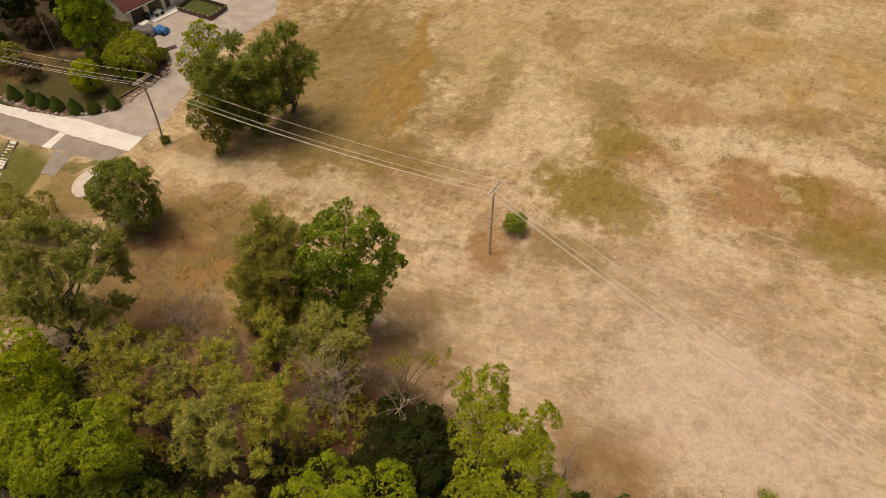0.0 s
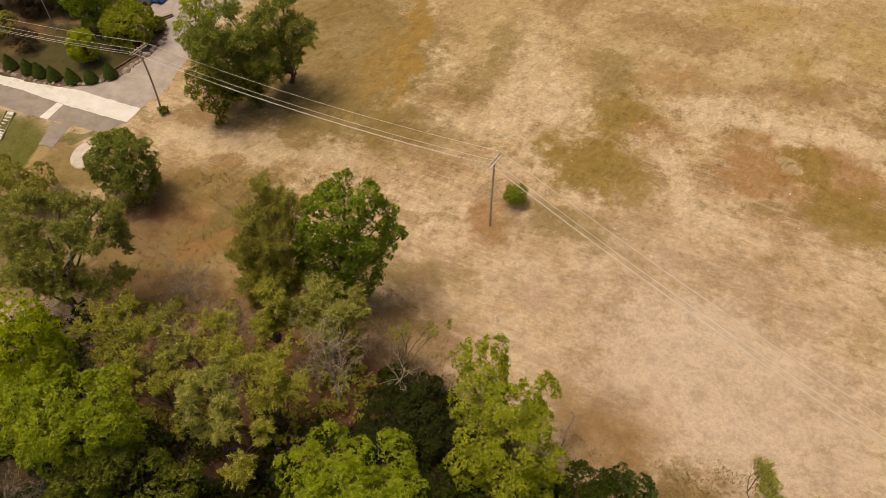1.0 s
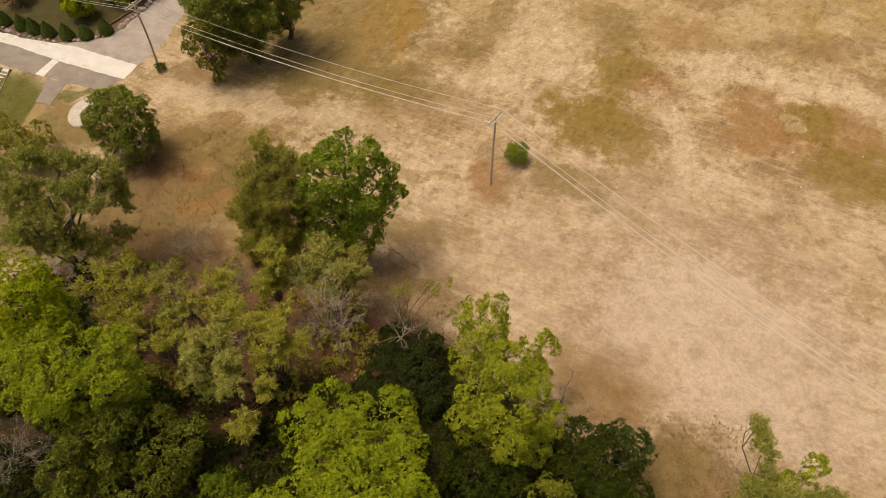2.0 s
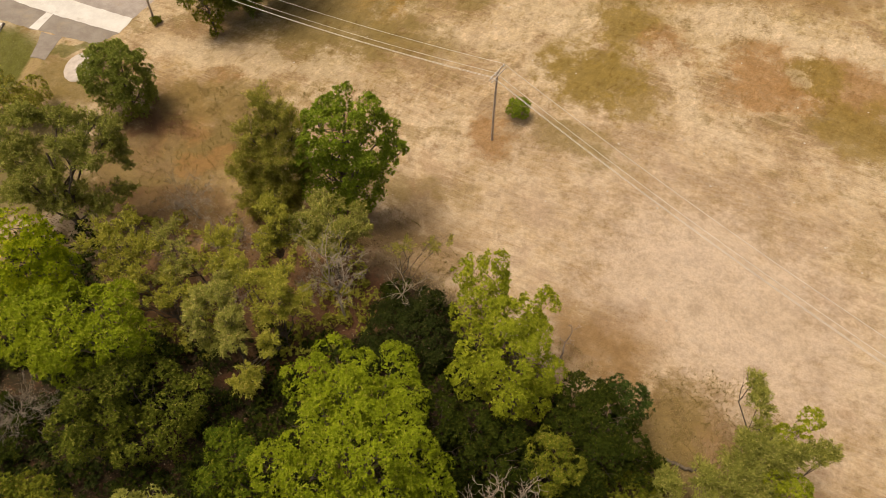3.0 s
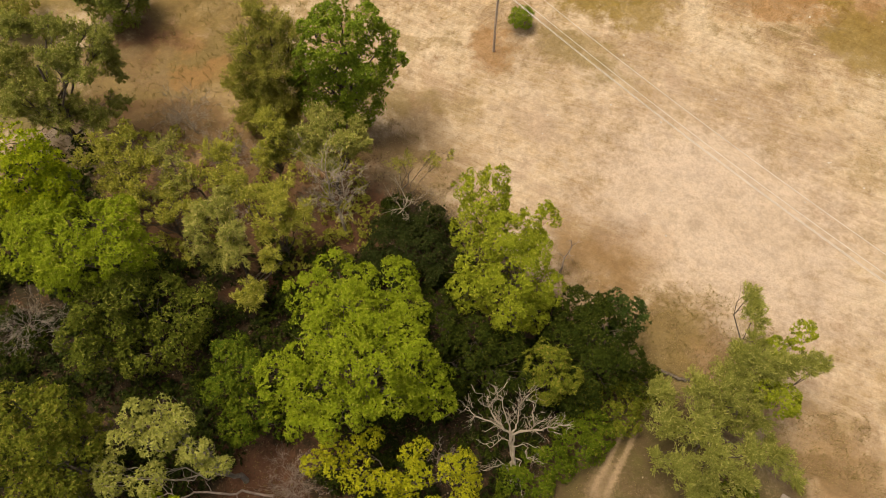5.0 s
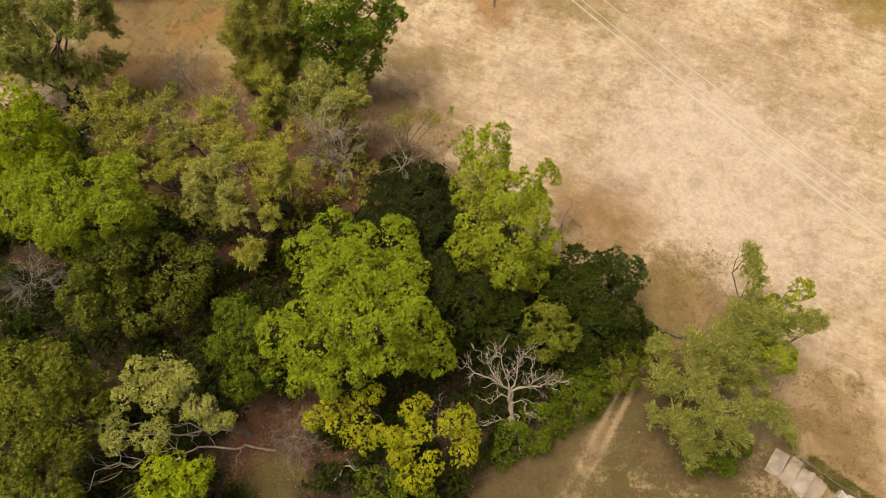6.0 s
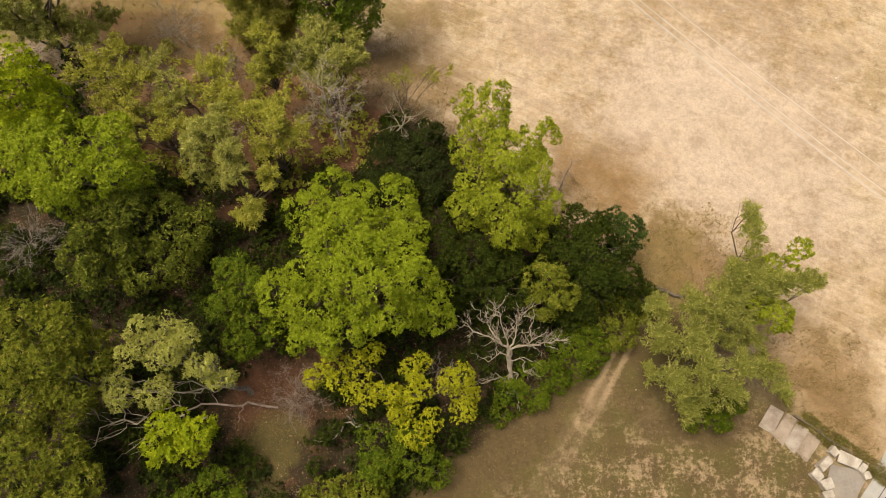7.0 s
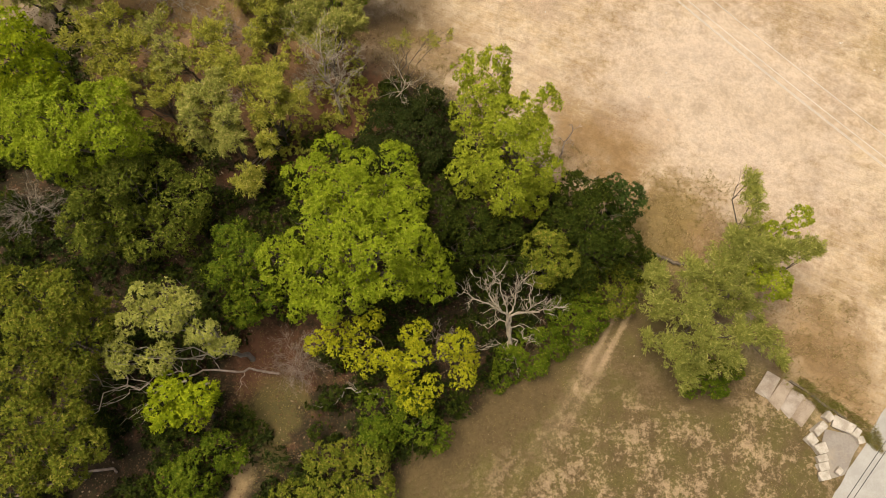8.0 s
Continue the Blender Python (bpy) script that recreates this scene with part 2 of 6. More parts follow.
    col = patch(col, (0.3, 0.18, 0.045), 0.6, -9, 84, 2.2, 9, -10, soft=0.7, amount=0.7)
    for off in (-0.9, 0.9):
        col = patch(col, KHAKI, 0.7, -15.2 + off, 104.5, 12, 0.45, 71, soft=0.6, amount=0.5)
    col = patch(col, KHAKI, 0.7, 14.5, 53.6, 6.5, 2.0, -35, soft=0.7, amount=1.2)
    col = patch(col, KHAKI, 0.7, -11, 71.5, 13, 4.0, -12, soft=0.6)
    col = patch(col, RUST, 0.75, 5.0, 54.0, 2.4, 3.0, soft=0.6, amount=0.7)
    col = patch(col, FADED, 0.6, 7.4, 97.3, 4.4, 14.7, 0, soft=0.5, amount=0.7)
    col = patch(col, PALE, 0.5, 13.1, 81.3, 4.4, 10.6, 0, soft=0.6, amount=1.2)
    col = patch(col, PALE, 0.45, 5.6, 71.5, 5.2, 3.2, 0, soft=0.6, amount=1.2)
    col = patch(col, KHAKI, 0.7, 3.1, 78.0, 2.3, 2.0, 0, soft=0.6, amount=1.0)
    col = patch(col, KHAKI, 0.6, 8.7, 88.2, 2.2, 8.7, -18, soft=0.6, amount=1.0)
    col = patch(col, TAN, 0.6, 19.3, 100.7, 2.7, 6.8, 0, soft=0.6, amount=1.2)
    col = patch(col, TAN, 0.6, 38.4, 90.5, 5.9, 4.0, 0, soft=0.6, amount=1.2)
    col = patch(col, RUST, 0.5, 31.4, 81.4, 6.4, 3.2, 0, soft=0.6, amount=1.2)
    col = patch(col, TAN, 0.6, 31.8, 95.8, 5.3, 4.2, 0, soft=0.6, amount=1.2)
    col = patch(col, KHAKI, 0.65, 23.7, 82.7, 3.2, 5.4, 0, soft=0.6, amount=1.2)
    col = patch(col, GOLDEN, 0.6, 51.0, 82.9, 2.1, 4.8, 0, soft=0.6, amount=1.1)
    col = patch(col, GOLDEN, 0.55, 47.6, 95.9, 6.1, 4.3, 0, soft=0.6, amount=1.2)
    col = patch(col, KHAKI, 0.6, 52.4, 106.1, 3.7, 3.0, 0, soft=0.6, amount=1.1)
    col = patch(col, GOLDEN, 0.5, 61.3, 88.5, 3.8, 6.2, 0, soft=0.6, amount=1.2)
    col = patch(col, PALE, 0.55, 49.5, 108.8, 3.2, 1.7, 0, soft=0.6, amount=1.1)
    col = patch(col, PALE, 0.55, 60.1, 104.0, 4.6, 1.9, -15, soft=0.6, amount=1.1)
    col = patch(col, TAN, 0.6, 51.0, 78.3, 10.2, 2.4, 0, soft=0.6, amount=1.2)
    col = patch(col, OLIVE_DRY, 0.8, 23.7, 73.3, 3.2, 5.4, -20, soft=0.6, amount=1.0)
    col = patch(col, OLIVE_DRY, 0.9, 18.0, 64.5, 6.0, 5.4, -10, soft=0.6, amount=0.9)
    col = patch(col, OLIVE_DRY, 0.7, 22.7, 59.1, 3.4, 2.4, 0, soft=0.6, amount=1.0)
    col = patch(col, RUST, 0.7, 27.9, 69.9, 2.4, 3.0, 0, soft=0.6, amount=1.0)
    col = patch(col, PALE, 0.75, 35.9, 74.0, 5.7, 3.2, -6, soft=0.6, amount=1.0)
    col = patch(col, PALE, 0.7, 44.4, 70.0, 6.6, 2.4, -12, soft=0.6, amount=1.1)
    col = patch(col, PALE, 0.75, 52.7, 66.8, 5.4, 2.5, -18, soft=0.6, amount=1.0)
    col = patch(col, PALE, 0.6, 28.4, 62.0, 1.9, 7.1, 6, soft=0.6, amount=1.2)
    col = patch(col, RUST, 0.8, 38.9, 63.6, 5.3, 5.8, -6, soft=0.6, amount=1.0)
    col = patch(col, RUST, 0.7, 48.1, 62.1, 6.2, 4.8, 0, soft=0.6, amount=1.0)
    col = patch(col, OLIVE_DRY, 0.8, 44.8, 63.6, 2.8, 3.9, 0, soft=0.6, amount=1.0)
    col = patch(col, OLIVE_DRY, 0.75, 47.5, 55.1, 4.9, 4.8, 0, soft=0.6, amount=0.9)
    col = patch(col, PALE, 0.45, 43.1, 63.6, 1.3, 1.9, 0, soft=0.6, amount=1.1)
    col = patch(col, PINKISH, 0.65, 27, 33, 13, 9, -40, soft=0.7, amount=0.9)
    col = patch(col, PALE, 0.6, -24, 66.5, 14, 2.0, -13, soft=0.6, amount=0.7)
    col = patch(col, SOIL, 0.4, -1.6, 41.5, 3.6, 5.5, 40, soft=0.6, amount=0.8)
    col = patch(col, TAN, 0.4, 15, 28.5, 7.0, 2.8, -44, soft=0.7, amount=1.1)
    col = patch(col, TAN, 0.55, 21.5, 20, 4.0, 4.2, soft=0.7, amount=1.1)
    col = patch(col, TAN, 0.6, 32, 9.5, 6, 3.6, -40, soft=0.6, amount=0.8)
    col = patch(col, DRY_SOIL, 0.85, -30, 50.0, 11.0, 8.5, soft=0.5, amount=0.7)
    col = patch(col, KHAKI, 0.7, -24, 52.5, 6.0, 5.0, 20, soft=0.6, amount=1.1)
    col = patch(col, STRAW, 0.45, -22, 47.0, 4.5, 2.4, 10, soft=0.7, amount=1.3)
    col = patch(col, KHAKI, 0.5, -33, 47.0, 5.0, 2.4, -10, soft=0.7, amount=1.2)
    col = patch(col, RUST, 0.6, -30.4, 57.9, 3.7, 4.3, 0, soft=0.7, amount=0.9)
    col = patch(col, BURNT, 0.9, -33.1, 56.7, 3.2, 3.4, 0, soft=0.6, amount=0.7)
    col = patch(col, RUST, 0.7, -26.0, 50.0, 3.8, 1.8, 0, soft=0.6, amount=0.9)
    col = patch(col, BURNT, 0.55, -27.1, 44.6, 6.6, 2.0, 0, soft=0.6, amount=0.9)
    col = patch(col, BURNT, 0.8, -35.9, 45.7, 3.0, 1.6, 0, soft=0.6, amount=0.9)
    col = patch(col, RUST, 0.2, 17.9, 29.4, 3.1, 3.4, -30, soft=0.6, amount=1.0)
    col = patch(col, BURNT, 0.22, 16.1, 31.1, 1.9, 2.9, -30, soft=0.6, amount=0.9)
    col = patch(col, KHAKI, 0.7, -27, 60, 7.5, 3.2, soft=0.6, amount=0.7)
    col = patch(col, SOIL, 0.85, -20, 42.0, 16, 3.6, -4, soft=0.6, amount=0.7)
    col = patch(col, KHAKI, 0.6, -12, 47.5, 12, 2.4, -8, soft=0.7, amount=0.8)
    col = patch(col, MOSS, 0.85, -50, 50, 11, 9, soft=0.4, amount=0.5)
    col = patch(col, KHAKI, 0.85, -45.5, 62.5, 5.5, 3.6, -25, soft=0.5, amount=0.5)
    # watered lawns by the houses
    col = patch(col, LAWN, 0.9, -57, 66, 7.0, 7.0, 20, soft=0.25, amount=0.25)
    col = patch(col, STRAW, 0.7, -50.6, 65.2, 0.9, 3.6, -8, soft=0.5, amount=0.4)
    col = patch(col, LAWN, 0.7, -46.5, 68.4, 4.0, 1.4, 25, soft=0.4, amount=0.5)
    col = patch(col, LAWN_DEEP, 0.95, -58, 87, 17, 7.2, -4, soft=0.12, amount=0.15)
    col = patch(col, SHADED_MOULD, 0.95, -74, 103, 22, 15, soft=0.3, amount=0.3)
    col = patch(col, SOIL, 0.7, -64, 92, 6, 4, soft=0.5, amount=0.6)
    # rough lawn on the near side of the wood
    half = m.math("SUBTRACT", m.math("MULTIPLY", m.plane[0], 0.65), m.math("MULTIPLY", m.plane[1], 0.76))
    edge = m.math("MULTIPLY", m.math("SUBTRACT", mid, 0.5), 5.0)
    lawn = m.math("MULTIPLY", m.ramp(m.math("ADD", half, edge), -4.5, -2.5), m.ramp(m.math("ADD", m.math("ADD", m.math("MULTIPLY", m.plane[0], 0.74), m.math("MULTIPLY", m.plane[1], 0.67)), edge), 28.5, 24.0))
    spots = m.math("MULTIPLY", m.ramp(m.math("ADD", m.math("ADD", m.math("MULTIPLY", m.noise(2.0, 6, 0.7), 0.6), m.math("MULTIPLY", m.noise(5.5, 4, 0.7), 0.25)), m.math("MULTIPLY", m.noise(0.33, 5, 0.65), 0.6)), 0.7, 0.84), 0.75)
    turf = m.mix(m.ramp(m.math("ADD", m.math("MULTIPLY", m.noise(0.45, 5), 0.6), m.math("MULTIPLY", fine, 0.4)), 0.4, 0.6), UMBER, SEDGE)
    turf = m.mix(m.math("MULTIPLY", spots, m.blob(18, -2.5, 19, 8.0, 25, soft=0.6, wobble=rag)), turf, DUSTY)
    col = m.mix(lawn, col, turf)
    for off in (-0.5, 0.5):  # wheel ruts of the track
        col = patch(col, DUSTY, 0.6, 15.0 - 0.86 * off, 11.3 + 0.51 * off, 5.2, 0.24, 59, soft=0.7, amount=1.3)
        col = patch(col, DUSTY, 0.16, 10.2 - 0.86 * off, 3.8 + 0.51 * off, 4.5, 0.5, 54, soft=0.9, amount=1.5)
    col = patch(col, UMBER, 0.55, 15.2, 11.6, 5.0, 0.2, 59, soft=0.7, amount=0.8)
    col = patch(col, DUSTY, 0.4, 12.5, 7.6, 2.2, 0.8, 59, soft=0.8, amount=1.4)
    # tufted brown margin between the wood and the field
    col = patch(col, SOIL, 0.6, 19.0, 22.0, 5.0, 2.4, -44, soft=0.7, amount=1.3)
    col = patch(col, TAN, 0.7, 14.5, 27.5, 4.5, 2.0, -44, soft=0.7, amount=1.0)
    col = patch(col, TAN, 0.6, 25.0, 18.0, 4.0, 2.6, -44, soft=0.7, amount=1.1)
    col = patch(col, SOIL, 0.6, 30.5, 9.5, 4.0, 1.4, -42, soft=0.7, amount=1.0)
    # brown rim of the lawn and soil under the willow, shade put into the umber
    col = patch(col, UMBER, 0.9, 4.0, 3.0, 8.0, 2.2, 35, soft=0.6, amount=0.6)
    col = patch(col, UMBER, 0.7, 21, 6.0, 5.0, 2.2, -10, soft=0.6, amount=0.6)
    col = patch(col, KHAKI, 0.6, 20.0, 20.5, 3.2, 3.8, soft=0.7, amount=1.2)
    # floor of the wood: mould and litter darkened, canopy shade put into their colour
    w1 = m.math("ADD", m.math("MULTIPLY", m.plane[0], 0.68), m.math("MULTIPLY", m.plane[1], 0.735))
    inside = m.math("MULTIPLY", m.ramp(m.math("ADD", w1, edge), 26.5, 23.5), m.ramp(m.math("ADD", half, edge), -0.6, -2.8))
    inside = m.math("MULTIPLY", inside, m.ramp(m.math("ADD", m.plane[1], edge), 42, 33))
    litter = m.mix(m.ramp(m.noise(0.5, 8, 0.75), 0.5, 0.72), SHADED_MOULD, RED_SOIL)
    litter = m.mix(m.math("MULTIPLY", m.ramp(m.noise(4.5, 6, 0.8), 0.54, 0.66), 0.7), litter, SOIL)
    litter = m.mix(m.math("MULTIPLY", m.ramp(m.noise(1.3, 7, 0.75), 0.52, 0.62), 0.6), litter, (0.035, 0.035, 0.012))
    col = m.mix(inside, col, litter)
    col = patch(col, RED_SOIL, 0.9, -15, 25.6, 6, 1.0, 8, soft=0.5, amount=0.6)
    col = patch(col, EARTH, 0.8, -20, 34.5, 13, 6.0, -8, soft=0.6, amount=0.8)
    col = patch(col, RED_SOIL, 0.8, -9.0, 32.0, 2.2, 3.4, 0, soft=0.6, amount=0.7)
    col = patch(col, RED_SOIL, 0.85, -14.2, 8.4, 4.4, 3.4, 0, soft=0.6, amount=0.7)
    col = patch(col, SEDGE, 0.7, -14.5, 3.0, 2.2, 3.8, -20, soft=0.7, amount=1.0)
    col = patch(col, STRAW, 0.55, -16.4, -1.6, 0.8, 3.4, -18, soft=0.6, amount=0.8)
    open_land = m.math("MULTIPLY", rough, m.ramp(m.plane[0], -34, -24))
    col = m.mix(m.math("MULTIPLY", m.math("MULTIPLY", m.ramp(stroke, 0.53, 0.63), 0.75), open_land), col, m.mix(1.0, col, (0.72, 0.66, 0.5), "MULTIPLY"))
    col = m.mix(m.math("MULTIPLY", m.math("MULTIPLY", m.ramp(stroke, 0.47, 0.37), 0.75), open_land), col, m.mix(1.0, col, (1.28, 1.28, 1.3), "MULTIPLY"))
    col = m.mix(m.math("MULTIPLY", m.math("MULTIPLY", m.ramp(knot, 0.58, 0.66), 0.5), open_land), col, KHAKI)
    # grass blades and crumbs at close range
    uneven = m.ramp(m.math("ADD", m.math("MULTIPLY", b2, 0.5), m.math("MULTIPLY", fine, 0.5)), 0.4, 0.6)
    col = m.mix(1.0, col, m.mix(uneven, (1.14, 1.14, 1.14), (0.87, 0.87, 0.87)), "MULTIPLY")
    col = m.mix(m.math("MULTIPLY", m.ramp(tufts, 0.45, 0.7), 0.55), col, m.mix(1.0, col, (0.62, 0.56, 0.46), "MULTIPLY"))
    col = m.mix(m.math("MULTIPLY", m.ramp(fine, 0.55, 0.75), 0.35), col, m.mix(1.0, col, (0.7, 0.66, 0.56), "MULTIPLY"))
    col = m.mix(m.math("MULTIPLY", m.ramp(fine, 0.42, 0.25), 0.3), col, PALE)
    col = m.mix(m.math("MULTIPLY", m.ramp(m.math("ADD", m.math("MULTIPLY", tufts, 0.5), m.math("MULTIPLY", mid, 0.5)), 0.57, 0.69), 0.38), col, m.mix(1.0, col, (0.6, 0.5, 0.36), "MULTIPLY"))
    col = m.mix(m.math("MULTIPLY", m.ramp(m.noise(3.1, 2, 0.5), 0.74, 0.8), 0.6), col, PALE)
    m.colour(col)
    m.bump(m.math("ADD", m.math("MULTIPLY", fine, 0.7), m.math("MULTIPLY", tufts, 0.5)), 0.6, 0.12)
    return m.mat


STRAW, PALE, TAN = (0.43, 0.292, 0.143), (0.575, 0.44, 0.283), (0.25, 0.148, 0.06)
GOLDEN, KHAKI, OLIVE_DRY = (0.35, 0.23, 0.07), (0.215, 0.15, 0.048), (0.225, 0.148, 0.028)
FADED, BURNT = (0.42, 0.305, 0.145), (0.125, 0.062, 0.028)
PINKISH, DUSTY = (0.56, 0.43, 0.318), (0.44, 0.302, 0.175)
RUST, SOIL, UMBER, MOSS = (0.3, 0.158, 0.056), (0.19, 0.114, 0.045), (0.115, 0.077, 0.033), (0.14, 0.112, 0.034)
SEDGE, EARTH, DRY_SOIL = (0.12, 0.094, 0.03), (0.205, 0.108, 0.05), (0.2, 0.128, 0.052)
LAWN, LAWN_DEEP = (0.1, 0.105, 0.013), (0.058, 0.052, 0.013)
SHADED_MOULD, RED_SOIL = (0.036, 0.025, 0.012), (0.145, 0.066, 0.034)


def terrain(x, y):
    """Height of the ground: nearly flat, with a bank down to the lower lawn and soft swells."""
    open_field = min(1.0, max(0.0, (x + 32) / 12)) * min(1.0, max(0.0, (math.hypot(x - 33, y + 2) - 14) / 8))
    z = 0.15 * open_field * noise.noise(Vector((x * 0.06, y * 0.06, 3)))
    d = min(1.0, max(0.0, (-50.5 - x) / 5.0)) * min(1.0, max(0.0, (73.5 - 0.36 * (x + 60) - y) / 4.5))
    return z - 1.5 * d * d * (3 - 2 * d)


def build_ground():
    def ticks(low, high, step):
        far = [30 * 1.5**n for n in range(12)]
        return [low - d for d in reversed(far)] + list(np.arange(low, high + 0.01, step)) + [high + d for d in far]

    xs, ys = ticks(-90, 90, 1.5), ticks(-25, 130, 1.5)
    me = bpy.data.meshes.new("ground")
    verts = [(x, y, terrain(x, y) if abs(x) < 120 and -60 < y < 160 else 0.0) for y in ys for x in xs]
    w = len(xs)
    faces = [(j * w + i, j * w + i + 1, (j + 1) * w + i + 1, (j + 1) * w + i) for j in range(len(ys) - 1) for i in range(w - 1)]
    me.from_pydata(verts, [], faces)
    me.shade_smooth()
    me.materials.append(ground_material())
    return tagged(new("ground", me), "dry straw-coloured mown field with brown and pale worn patches", "ground", kind="structure")


build_ground()

# ---------------------------------------------------------------- makers
def part(name, bm, material, parent, label=""):
    """Links a bmesh as one mesh object under a thing or part."""
    me = bpy.data.meshes.new(name)
    bm.to_mesh(me)
    bm.free()
    me.materials.append(material)
    ob = new(name, me)
    ob.parent = parent
    return tagged(ob, label)


def mesh_part(name, verts, faces, material, parent, label="", smooth=False):
    """The same from arrays of corners and four-sided faces."""
    verts, faces = np.asarray(verts, np.float32), np.asarray(faces, np.int32)
    me = bpy.data.meshes.new(name)
    me.vertices.add(len(verts))
    me.vertices.foreach_set("co", verts.ravel())
    me.loops.add(faces.size)
    me.loops.foreach_set("vertex_index", faces.ravel())
    me.polygons.add(len(faces))
    me.polygons.foreach_set("loop_start", np.arange(0, faces.size, faces.shape[1], dtype=np.int32))
    me.update(calc_edges=True)
    if smooth:
        me.shade_smooth()
    me.materials.append(material)
    ob = new(name, me)
    ob.parent = parent
    return tagged(ob, label)


def thing(name, x, y, z, label, category, group="", kind=""):
    ob = new(name)
    ob.empty_display_size = 0.3
    ob.location = (x, y, z)
    return tagged(ob, label, category, group, kind)


class Wood:
    """Tapered round limbs gathered into one mesh."""

    def __init__(self):
        self.v, self.f = [], []

    def limb(self, pts, r0, r1, sides=6):
        pts = [Vector(p) for p in pts]
        n, first = len(pts), len(self.v)
        for i, p in enumerate(pts):
            d = (pts[min(i + 1, n - 1)] - pts[max(i - 1, 0)]).normalized()
            u = d.orthogonal().normalized()
            w = d.cross(u)
            r = r0 + (r1 - r0) * i / (n - 1)
            for k in range(sides):
                a = 2 * math.pi * k / sides
                self.v.append(p + (u * math.cos(a) + w * math.sin(a)) * r)
        for i in range(n - 1):
            for k in range(sides):
                a, b = first + i * sides + k, first + i * sides + (k + 1) % sides
                self.f.append((a, b, b + sides, a + sides))

    def done(self, name, material, parent, label=""):
        return mesh_part(name, [tuple(v) for v in self.v], self.f, material, parent, label, True) if self.f else None


def bowed(a, b, rng, steps=5, sag=0.12, rise=0.15):
    """A crooked line from a to b, which first rises."""
    a, b = Vector(a), Vector(b)
    far = (b - a).length
    out = []
    for i in range(steps + 1):
        t = i / steps
        p = a.lerp(b, t)
        p.z += rise * far * math.sin(math.pi * t)
        if 0 < i < steps:
            p += Vector((rng.uniform(-1, 1), rng.uniform(-1, 1), rng.uniform(-1, 1))) * sag * far * 0.5
        out.append(p)
    return out


def unit(v):
    return v / np.maximum(np.linalg.norm(v, axis=-1, keepdims=True), 1e-9)


def blades(p, ahead, facing, long, wide):
    """Tapered leaves from p along ahead, turned to facing. Returns their corners, three to a leaf."""
    side = unit(np.cross(ahead, facing)) * (wide * 0.5)[:, None]
    foot = p + ahead * (long * 0.12)[:, None]
    return np.stack([foot - side, foot + side, p + ahead * long[:, None]], 1)


def leaves(lobes, size, rng, cover=1.6, puff=0.36, droop=0.0, ragged=0.11, slim=0.42, star=9):
    """Rosettes of leaves on the bunches of each clump of a crown. lobes: rows of x, y, z, radius. Returns corners and faces."""
    lobes, size = np.asarray(lobes, float), size * 0.78
    out = []
    for k, (x, y, z, r) in enumerate(lobes):
        count = max(5, int(2.2 / puff**2))
        d = unit(rng.normal(size=(count, 3)))
        d[:, 2] = np.where(d[:, 2] < -0.45, -d[:, 2], d[:, 2])
        centre = np.array([x, y, z]) + d * r * rng.uniform(0.62, 1.0 - puff * 0.45, (count, 1)) * [1, 1, 0.85]
        pr = r * puff * rng.uniform(0.6, 1.25, count)
        n = np.maximum(4, (cover * 1.7 * pr**2 / size**2).astype(int))
        who = np.repeat(np.arange(count), n)
        o = unit(rng.normal(size=(len(who), 3)) * 0.85 + d[who] * 0.75 + [0, 0, 0.5])
        p = centre[who] + o * (pr[who] * rng.uniform(0.74, 1.1, len(who)))[:, None]
        p += rng.normal(size=p.shape) * (pr[who] * ragged * 0.8)[:, None]
        far = np.linalg.norm(p[:, None] - lobes[None, :, :3], axis=2) / lobes[None, :, 3]
        far[:, k] = 9
        near = np.linalg.norm(p[:, None] - centre[None], axis=2) / pr[None]
        near[np.arange(len(who)), who] = 9
        keep = (far.min(1) > 0.78) & (near.min(1) > 0.62)
        p, o = p[keep], o[keep]
        own = rng.uniform(0.7, 1.3, len(p))
        p, o, own = np.repeat(p, star, 0), np.repeat(o, star, 0), np.repeat(own, star)
        ahead = rng.normal(size=p.shape)
        ahead = unit(ahead - o * (ahead * o).sum(1)[:, None]) + o * rng.uniform(0.1, 0.9, (len(p), 1)) - np.array([0, 0, droop * 0.8])
        facing = unit(o * 0.55 + unit(p - np.array([x, y, z - 0.2 * r])) * 0.8 + rng.normal(size=p.shape) * 0.28)
        long = size * own * rng.uniform(0.85, 1.45, len(p))
        out.append(blades(p, unit(ahead), facing, long, long * slim))
    v = np.concatenate(out).reshape(-1, 3)
    return v, np.arange(len(v)).reshape(-1, 3)


